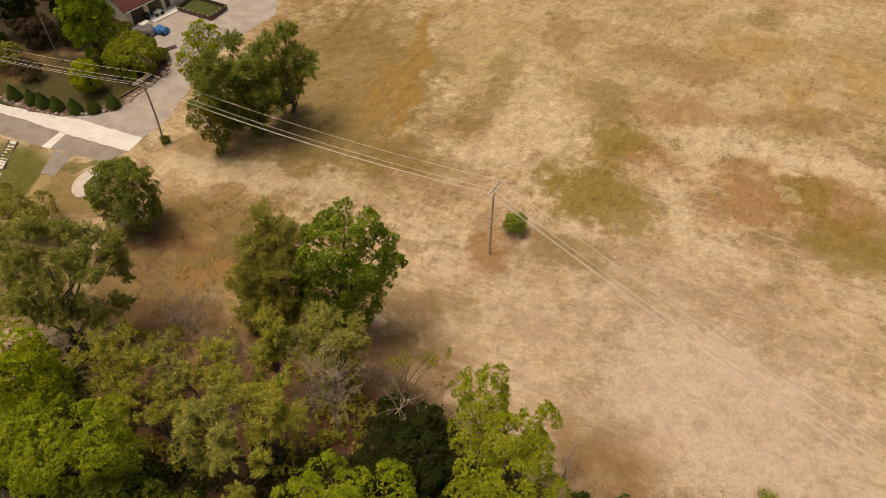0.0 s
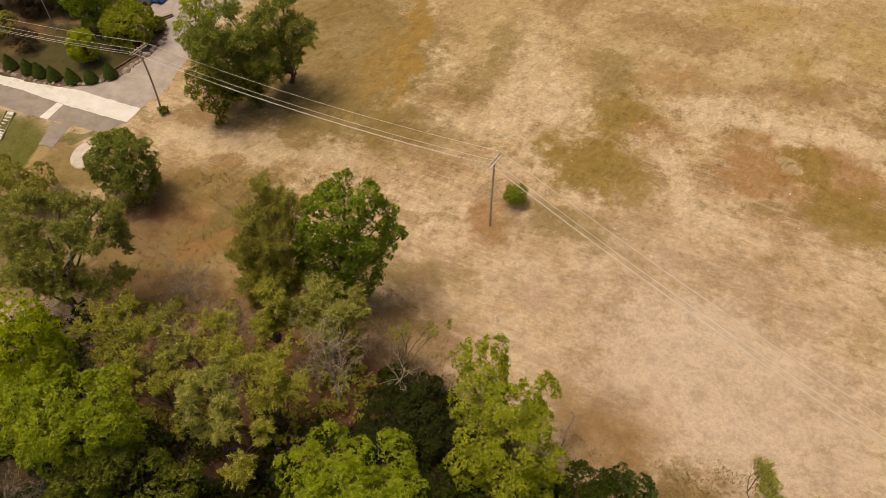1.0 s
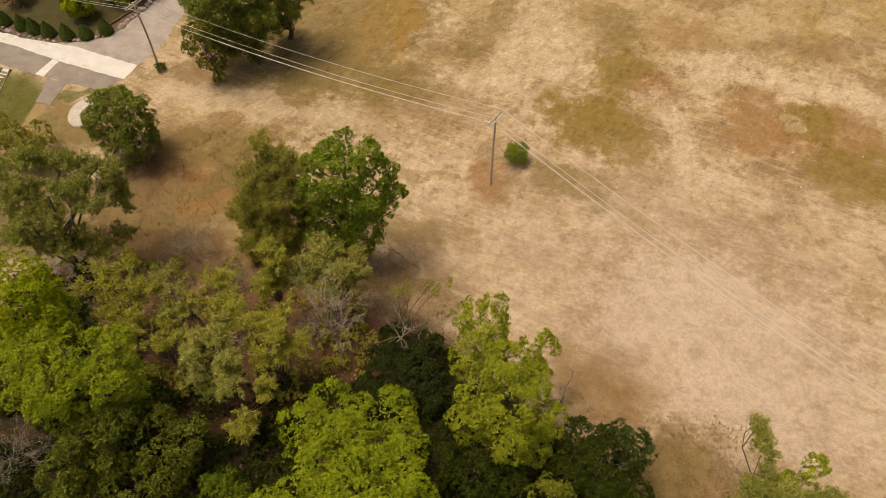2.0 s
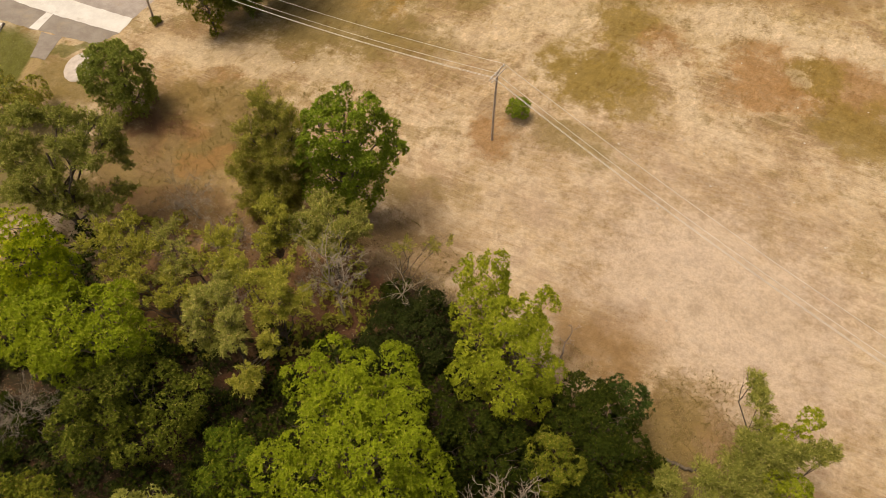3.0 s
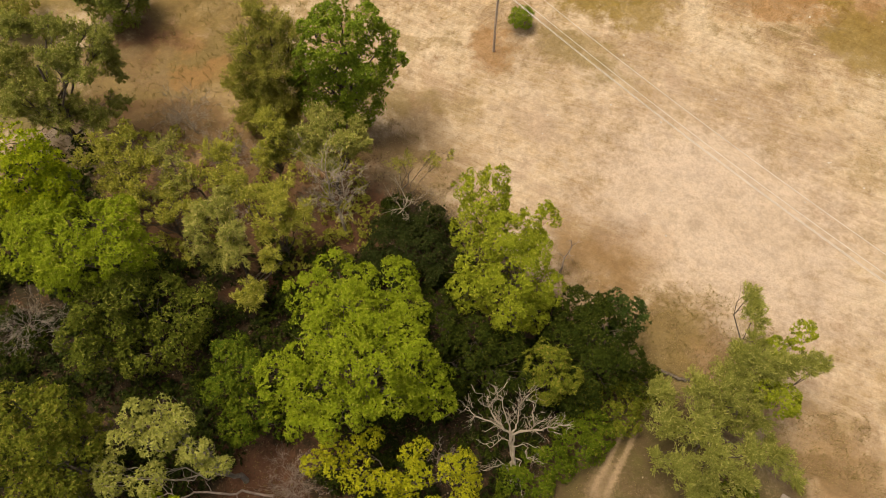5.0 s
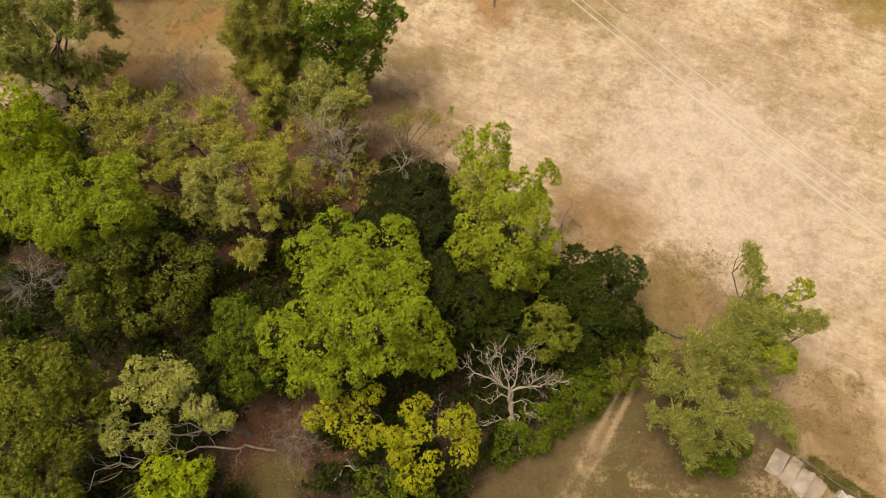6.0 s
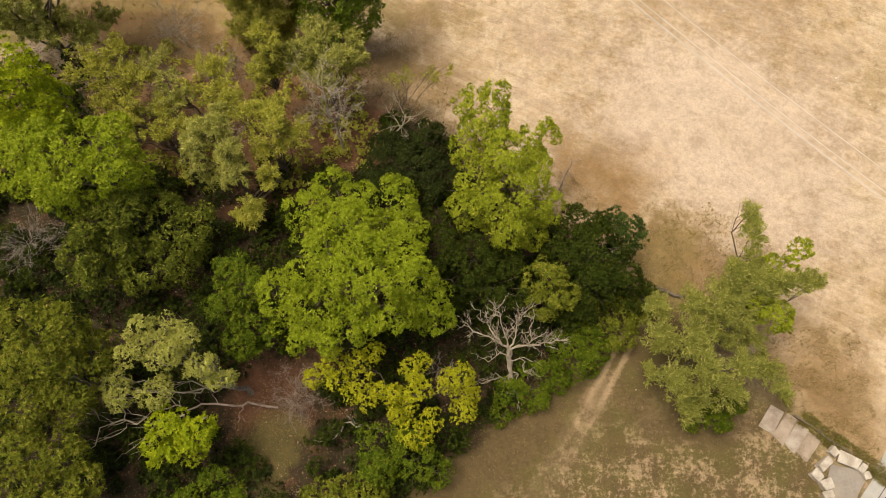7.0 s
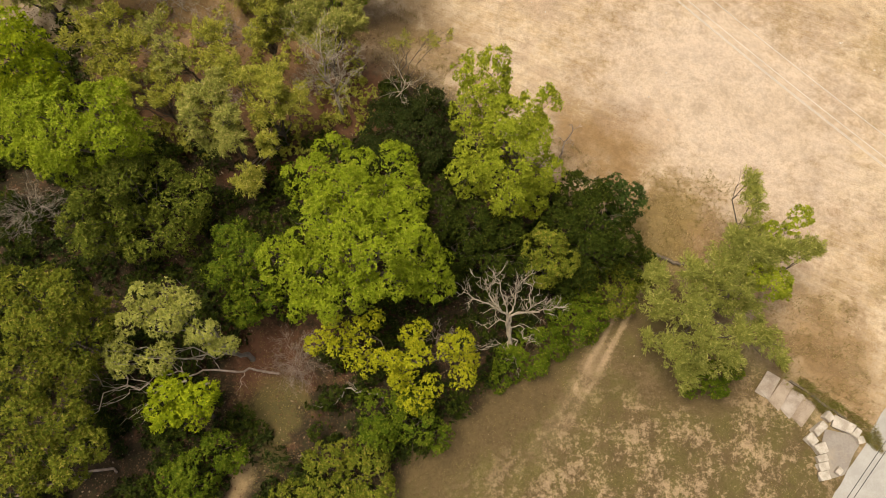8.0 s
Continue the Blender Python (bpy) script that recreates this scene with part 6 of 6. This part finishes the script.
def planter():
    """Low board fence round a patch of grass, with small white lights."""
    ob = thing("planter_fence", -41, 105.5, 0, "low brown board fence with white lights round a small lawn", "fence")
    pts = [(-44.1, 107.3), (-37.9, 104.2), (-36.0, 107.9), (-42.4, 111.0)]
    for (x0, y0), (x1, y1) in zip(pts, pts[1:] + pts[:1]):
        far, turn = math.hypot(x1 - x0, y1 - y0), math.degrees(math.atan2(y1 - y0, x1 - x0))
        for k in range(3):
            tilted_box("board", far, 0.06, 0.26, TIMBER, ob, ((x0 + x1) / 2 + 41, (y0 + y1) / 2 - 105.5, 0.15 + 0.28 * k), turn, None, "", 0.01)
        for k in range(max(2, int(far / 0.95))):
            t = (k + 0.5) / max(2, int(far / 0.95))
            tilted_box("light", 0.14, 0.12, 0.14, WHITE, ob, (x0 + (x1 - x0) * t + 41 + 0.06 * math.sin(radians(turn)), y0 + (y1 - y0) * t - 105.5 - 0.06 * math.cos(radians(turn)), 0.82), turn, None, "small white light", 0.02)
    slab("lawn_patch", [(-44.0, 107.3), (-37.95, 104.3), (-36.1, 107.9), (-42.4, 110.9)], TURF, "small green lawn inside the board fence", "lawn", 0.2, 0.2)


TURF = plain("turf", (0.05, 0.06, 0.014), (0.09, 0.1, 0.025), 3, 0.95, 0.9)
planter()


def fallen(name, label, category, pts, r0, r1, seed, wood, forks=0, reach=1.5, sag=0.22):
    """A lying trunk or bough with broken side branches."""
    rng = random.Random(seed)
    pts = [Vector(p) for p in pts]
    ob = thing(name, *pts[0], label, category)
    own = [p - pts[0] for p in pts]
    line = []
    for a, b in zip(own, own[1:]):
        line += bowed(a, b, rng, 5, sag, 0.03 if sag > 0.1 else 0)[:-1]
    line.append(own[-1])
    w = Wood()
    w.limb(line, r0, r1, 8)
    w.done("trunk", wood, ob)
    for i in range(forks):
        a = line[min(len(line) - 1, int(len(line) * (0.35 + 0.65 * i / max(1, forks - 1))))]
        d = (own[-1] - own[0]).normalized() + Vector((rng.uniform(-1.1, 1.1), rng.uniform(-1.3, 1.3), rng.uniform(-0.1, 0.6)))
        b = a + d.normalized() * reach * rng.uniform(0.6, 1.2)
        path = bowed(a, b, rng, 5, 0.25, 0.05)
        limb = Wood()
        limb.limb(path, r1 * 0.9, 0.02, 5)
        for _ in range(3):
            q = path[rng.choice((2, 3, 4))]
            limb.limb(bowed(q, q + (d + Vector((rng.uniform(-1, 1), rng.uniform(-1, 1), rng.uniform(-0.2, 0.4)))).normalized() * reach * 0.5, rng, 3, 0.25, 0), r1 * 0.4, 0.012, 4)
        limb.done("limb", wood, ob)
    return ob


fallen("fallen_log", "dark log lying at the edge of the wood", "log", [(18.7, 17.45, 0.22), (20, 17.0, 0.2), (21.3, 16.6, 0.15)], 0.2, 0.13, 1, BARK)
fallen("fallen_log", "long pale log on the red soil", "log", [(-26.4, -1.0, 0.25), (-30.5, -1.6, 0.3), (-35.5, -3.2, 0.9)], 0.12, 0.05, 2, TWIG, 4, 1.6)
fallen("fallen_bough", "pale barkless leaning trunk over the clearing", "fallen tree", [(-13.8, 7.0, 0.15), (-16.5, 7.0, 1.2), (-19.8, 6.7, 2.6), (-22.6, 6.5, 3.0)], 0.12, 0.05, 3, TWIG, 6, 2.0)
fallen("fallen_bough", "bare forked dead bough under green crowns", "dead bough", [(-19.6, 6.2, 0.1), (-22.6, 5.8, 2.0), (-25.8, 5.4, 3.4)], 0.12, 0.06, 4, PALE_WOOD, 9, 4.2)
fallen("fallen_bough", "curved dead bough at the foot of golden tree", "dead bough", [(-5.0, 5.0, 0.3), (-6.5, 5.4, 1.4), (-8.0, 5.6, 1.6), (-9.0, 4.3, 1.2)], 0.1, 0.04, 5, DEAD, 3, 1.3)
fallen("timber_beam", "weathered timber beam edging the garden bed", "timber beam", [(-46.4, 82.6, 0.2), (-45.3, 84.2, 0.2), (-44.2, 85.8, 0.2)], 0.13, 0.12, 11, TIMBER, sag=0.02)
fallen("fallen_log", "brown log lying on the drive", "log", [(-43.4, 95.4, 0.15), (-42.5, 96.1, 0.15), (-41.7, 96.7, 0.15)], 0.12, 0.11, 12, BARK, sag=0.02)
fallen("fallen_log", "second brown log lying on the drive", "log", [(-43.0, 95.0, 0.15), (-42.2, 95.6, 0.15), (-41.4, 96.2, 0.15)], 0.1, 0.09, 13, BARK, sag=0.02)
bare_tree("dead_tree", "slender leafless silver-grey dead tree", -9.4, 30.9, 14, 3.0, 81, (-0.5, 0.4), PALE_WOOD, 20, 0.15, 3, 0.35, rise=(0.7, 1.5))
bare_tree("dead_tree", "thin dead snag leaning at the field edge", 10.6, 26.5, 4.2, 0.9, 83, (0.9, 2.2), TWIG, 5, 0.1, 2, 0.5)
bare_tree("dead_tree", "arching bare branches over the brown wood edge", -5.2, 31.4, 6.5, 3.0, 84, (1.8, 0.8), PALE_WOOD, 8, 0.1, 2, 0.45)
bare_tree("dry_brush", "tangle of grey leafless brush", -36.6, 20.5, 3.5, 3.0, 85, (0.5, 0.5), DEAD, 24, 0.07, 3, 0.1, "brush")
bare_tree("dry_brush", "brown leafless brush heaped in the clearing", -12.6, 8.6, 1.7, 2.4, 86, (0.6, -1.6), TWIG, 30, 0.05, 3, 0.05, "brush")
bare_tree("dry_brush", "grey leafless thicket by the brown clearing", -25.5, 42.6, 3.6, 3.2, 87, (-1, 0.8), DEAD, 24, 0.06, 3, 0.1, "brush")
bare_tree("dry_brush", "grey leafless scrub among willows", -21.8, 38.4, 3.4, 2.6, 88, (0.3, 0.8), TWIG, 20, 0.055, 3, 0.1, "brush")
bare_tree("dry_brush", "dry twiggy bush beside golden leaves", -0.4, 9.4, 4.6, 1.6, 89, (0, 0.5), TWIG, 8, 0.06, 3, 0.3, "brush")
for n, (x, y, r) in enumerate(((-22.6, 32.2, 1.9), (-27.5, 36.6, 2.1), (-18.4, 38.0, 2.0), (-12.8, 32.6, 1.6), (-19.6, 31.2, 1.7), (-31.5, 29.5, 1.8))):
    bare_tree("dry_brush", "pale leafless brush between scrub willows", x, y, 4.2, r, 120 + n, (0.2, 0.3), TWIG, 14, 0.05, 3, 0.15, "brush", rise=(0.4, 1.2))


def bleached_tree():
    """A dead tree of several twined stems that fork flat at the top into long curling boughs."""
    rng = random.Random(82)
    ob = thing("dead_tree", 5.6, 8.5, -0.05, "bleached barkless dead tree with long curling boughs", "dead tree")
    crotch = Vector((-0.3, 2.6, 4.3))
    for dx, dy, r in ((0, 0, 0.2), (0.42, -0.15, 0.14), (-0.38, 0.1, 0.13), (0.2, -0.35, 0.12), (-0.2, -0.3, 0.11)):
        w = Wood()
        w.limb(bowed((dx, dy, 0), crotch + Vector((-dx * 0.4, 0, 0.1 * dx)), rng, 7, 0.09, 0.0), r, r * 0.6, 8)
        w.done("trunk", PALE_WOOD, ob)
    twigs = Wood()
    boughs = (((-1.6, 3.3, 4.9), (-4.0, 4.3, 5.6)), ((-1.2, 3.2, 5.2), (-2.7, 4.9, 6.3)), ((-0.7, 3.4, 5.4), (-1.5, 5.3, 6.7)),
              ((0.1, 3.4, 5.3), (0.5, 4.9, 6.7)), ((1.2, 3.0, 4.9), (1.4, 4.6, 6.4)), ((1.9, 2.9, 4.7), (4.1, 3.3, 5.1)),
              ((-1.1, 2.4, 4.2), (-2.0, 1.7, 3.8)), ((0.7, 2.0, 3.6), (1.3, 0.6, 2.2)), ((-0.8, 0.9, 1.4), (-2.4, 0.3, 1.7)), ((0.6, 1.0, 2.2), (0.5, -0.6, 1.0)))
    for n, (elbow, tip) in enumerate(boughs):
        limb = Wood()
        root = crotch if n < 6 else Vector((-0.3, 2.6, 4.3)) * (0.85, 0.75, 0.25, 0.5)[n - 6]
        path = bowed(root, elbow, rng, 4, 0.12, 0.06)[:-1] + bowed(elbow, tip, rng, 5, 0.18, 0.1)
        limb.limb(path, 0.1 if n < 6 else 0.055, 0.025, 6)
        for k in range(14 if n < 6 else 6):
            a = path[rng.randrange(3, len(path))]
            d = (path[-1] - path[0]).normalized() * 0.7 + Vector((rng.gauss(0, 0.6), rng.gauss(0.25, 0.6), rng.gauss(0.25, 0.5)))
            sub = bowed(a, a + d.normalized() * rng.uniform(0.7, 1.7), rng, 5, 0.3, 0.16)
            limb.limb(sub, 0.035, 0.012, 4)
            for _ in range(3):
                q = sub[rng.choice((2, 3, 4))]
                e = d + Vector((rng.gauss(0, 0.8), rng.gauss(0, 0.8), rng.gauss(0, 0.6)))
                twigs.limb(bowed(q, q + e.normalized() * rng.uniform(0.3, 0.8), rng, 3, 0.3, 0.1), 0.016, 0.007, 3)
        limb.done("limb", PALE_WOOD, ob)
    tagged(twigs.done("branchwork", PALE_WOOD, ob), kind="stuff")


bleached_tree()


# dark beams added for the ditch's shadow line between the slabs and the field
for n in range(4):
    ob = tilted_box("ditch_shade_beam", 1.75, 0.2, 0.24, BARK, None, (29.9 + 1.32 * n, 6.05 - 1.0 * n, 0.05), -37 + (3, -4, 2, -2)[n], random.Random(n), "", 0.02)
    tagged(ob, "dark beam standing in for the shadowed edge of the ditch", "timber", "timbers along the ditch")


# ---------------------------------------------------------------- undergrowth
def undergrowth(name, label, spots, material, seed, size=0.3, cover=1.3):
    """Low leafy ground cover in clumps too many to count."""
    v, f = leaves(spots, size, np.random.default_rng(seed), cover, 0.42, 0, 0.2)
    return tagged(mesh_part(name, v, f, material, None), label, "undergrowth", kind="stuff")


def inside_wood(x, y):
    if 0.68 * x + 0.735 * y > 23.0 or 0.65 * x - 0.76 * y > -2.4 or y > 40 or x < -44 or y < -8:
        return False
    if y > 28.5 and -34 < x < -6:
        return False
    for cx, cy, rx, ry in ((-14.0, 6.8, 3.6, 4.6), (-15, 25.6, 5, 1.0), (-7.6, 34, 2.6, 4), (-27.0, -1, 2.6, 1.8), (-38.5, 24, 2.6, 1.6), (-16.2, -1.5, 1.3, 4), (-24, 37, 5, 4), (-10.5, 11.5, 2.6, 1.0)):
        if ((x - cx) / rx) ** 2 + ((y - cy) / ry) ** 2 < 1:
            return False
    return True


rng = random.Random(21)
# dark leaves on both layers put the canopy's deep shade into the colour
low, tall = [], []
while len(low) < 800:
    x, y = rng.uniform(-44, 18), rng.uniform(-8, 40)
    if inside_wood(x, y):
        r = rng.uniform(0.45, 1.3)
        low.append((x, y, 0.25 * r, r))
undergrowth("undergrowth", "green leafy undergrowth coloured dark for the deep shade on the wood floor", low, DARK, 91, 0.36, 0.62)
for _ in range(420):
    x, y = low[rng.randrange(len(low))][:2]
    r = rng.uniform(0.5, 1.3)
    tall.append((x + rng.uniform(-1, 1), y + rng.uniform(-1, 1), rng.uniform(0.8, 1.5) * r, r))
undergrowth("undergrowth", "green saplings and brambles under the trees", tall, FOREST, 92, 0.3, 0.8)
scrub = []
while len(scrub) < 170:
    x, y = rng.uniform(-34, -7), rng.uniform(25, 43)
    if 0.68 * x + 0.735 * y < 22.5 and abs(y - 25.6) > 1.2 and noise.noise(Vector((x * 0.3, y * 0.3, 7))) > -0.15:
        r = rng.uniform(0.35, 0.95)
        scrub.append((x, y, 0.6 * r, r))
undergrowth("undergrowth", "low olive scrub and weeds between the willows", scrub, SALLOW, 93, 0.26, 0.7)


# ---------------------------------------------------------------- grass and fallen leaves
def tufts(name, label, spots, material, seed, tall=0.3, blades=4):
    """Grass tufts too many to count. spots: rows of x, y."""
    g = np.random.default_rng(seed)
    xy = np.repeat(np.asarray(spots, float), blades, 0)
    n = len(xy)
    z = np.repeat([terrain(x, y) for x, y in spots], blades) - 0.02
    base = np.column_stack([xy + g.normal(0, 0.07, (n, 2)), z])
    a = g.uniform(0, 2 * math.pi, n)
    h = tall * g.uniform(0.5, 1.3, n)
    tip = base + np.column_stack([np.cos(a) * h * 0.7, np.sin(a) * h * 0.7, h])
    side = np.column_stack([-np.sin(a), np.cos(a), np.zeros(n)]) * 0.018
    v = np.stack([base - side, base + side, tip + side * 0.3, tip - side * 0.3], 1).reshape(-1, 3)
    ob = mesh_part(name, v, np.arange(len(v)).reshape(-1, 4), material, None)
    return tagged(ob, label, "grass", kind="stuff")


def scatter(count, x0, x1, y0, y1, seed, wanted, size=0.25):
    """Spots in patches where wanted(x, y) holds."""
    r, out = random.Random(seed), []
    while len(out) < count:
        x, y = r.uniform(x0, x1), r.uniform(y0, y1)
        if noise.noise(Vector((x * size, y * size, seed))) + 0.5 * noise.noise(Vector((x * 1.3, y * 1.3, seed))) > r.uniform(-0.35, 0.45) and wanted(x, y):
            out.append((x, y))
    return out


def wood_edge(x, y):
    d = 0.68 * x + 0.735 * y
    return 22.5 < d < 29 and 0.65 * x - 0.76 * y < 2 or (x - 22) ** 2 / 70 + (y - 19) ** 2 / 50 < 1 or (28 < x < 36 and 2 < y < 14 and 0.75 * x + 0.66 * y > 26.5)


def lawn_side(x, y):
    return 0.65 * x - 0.76 * y > -2.0 and 0.74 * x + 0.67 * y < 25.5 and not (29.6 < x and y < 4.4)


tufts("grass_tufts", "dry brown grass along the edge of the wood", scatter(7000, -12, 37, 1, 50, 31, wood_edge, 0.6), DRY_BLADES, 31, 0.16)
tufts("grass_tufts", "olive grass at the edge of the field", scatter(4500, -12, 37, 1, 50, 32, wood_edge, 0.6), GREEN_BLADES, 32, 0.16)
tufts("grass_tufts", "short turf of the rough lawn", scatter(4500, -8, 34, -9, 16, 33, lawn_side), GREEN_BLADES, 33, 0.07)
def ditch_side(x, y):
    d = 0.6 * (x - 29.4) + 0.8 * (y - 6.5)
    return abs(d) < 0.75 and 28.6 < x < 36.0


tufts("grass_tufts", "long green grass along the ditch by the slabs", scatter(600, 28, 36.5, 0.5, 8.5, 37, ditch_side, 0.8), LUSH_BLADES, 37, 0.3)
tufts("grass_tufts", "dry weeds along the ditch by the slabs", scatter(700, 28, 36.5, 0.5, 8.5, 38, ditch_side, 0.8), GREEN_BLADES, 38, 0.3)
tufts("grass_tufts", "dry olive grass between scrub and field", scatter(5000, -40, -8, 34, 62, 39, lambda x, y: True, 0.5), GREEN_BLADES, 39, 0.22)
tufts("grass_tufts", "coarse grass in the clearing", scatter(1500, -22, -7, -6, 12, 36, lambda x, y: True), GREEN_BLADES, 36, 0.14)


def fallen_leaves():
    g = np.random.default_rng(41)
    n = 16000
    x, y = g.uniform(-44, 18, n), g.uniform(-8, 44, n)
    keep = (0.68 * x + 0.735 * y < 25) & (0.65 * x - 0.76 * y < -1.5)
    x, y = x[keep], y[keep]
    p = np.column_stack([x, y, [terrain(a, b) + 0.03 for a, b in zip(x, y)]])
    a = g.uniform(0, 2 * math.pi, len(p))
    u = np.column_stack([np.cos(a), np.sin(a), g.normal(0, 0.25, len(p))]) * g.uniform(0.05, 0.13, (len(p), 1))
    w = np.column_stack([-np.sin(a), np.cos(a), g.normal(0, 0.25, len(p))]) * g.uniform(0.04, 0.09, (len(p), 1))
    v = np.stack([p - u, p - w, p + u, p + w], 1).reshape(-1, 3)
    v[:, 2] = np.maximum(v[:, 2], -0.05) + 0.01
    tagged(mesh_part("fallen_leaves", v, np.arange(len(v)).reshape(-1, 4), LITTER, None), "brown fallen leaves on the floor of the wood", "leaf litter", kind="stuff")


fallen_leaves()


def pale_stones():
    """Small pale stones and scraps strewn over the field."""
    r = random.Random(51)
    v, f = [], []
    for _ in range(150):
        x, y, z = r.uniform(-20, 55), r.uniform(30, 95), r.uniform(0.06, 0.16)
        if 0.68 * x + 0.735 * y < 27:
            continue
        k, a, h = len(v), r.uniform(0, 6.3), terrain(x, y) - 0.02
        for i in range(5):
            t = a + 2 * math.pi * i / 5
            v.append((x + z * math.cos(t) * r.uniform(0.8, 1.3), y + z * math.sin(t) * r.uniform(0.8, 1.3), h))
        v.append((x, y, h + z * 0.9))
        f += [(k + i, k + (i + 1) % 5, k + 5) for i in range(5)]
    tagged(mesh_part("pale_stones", v, f, LIMESTONE, None), "small pale stones strewn over the dry field", "stones", kind="stuff")


pale_stones()
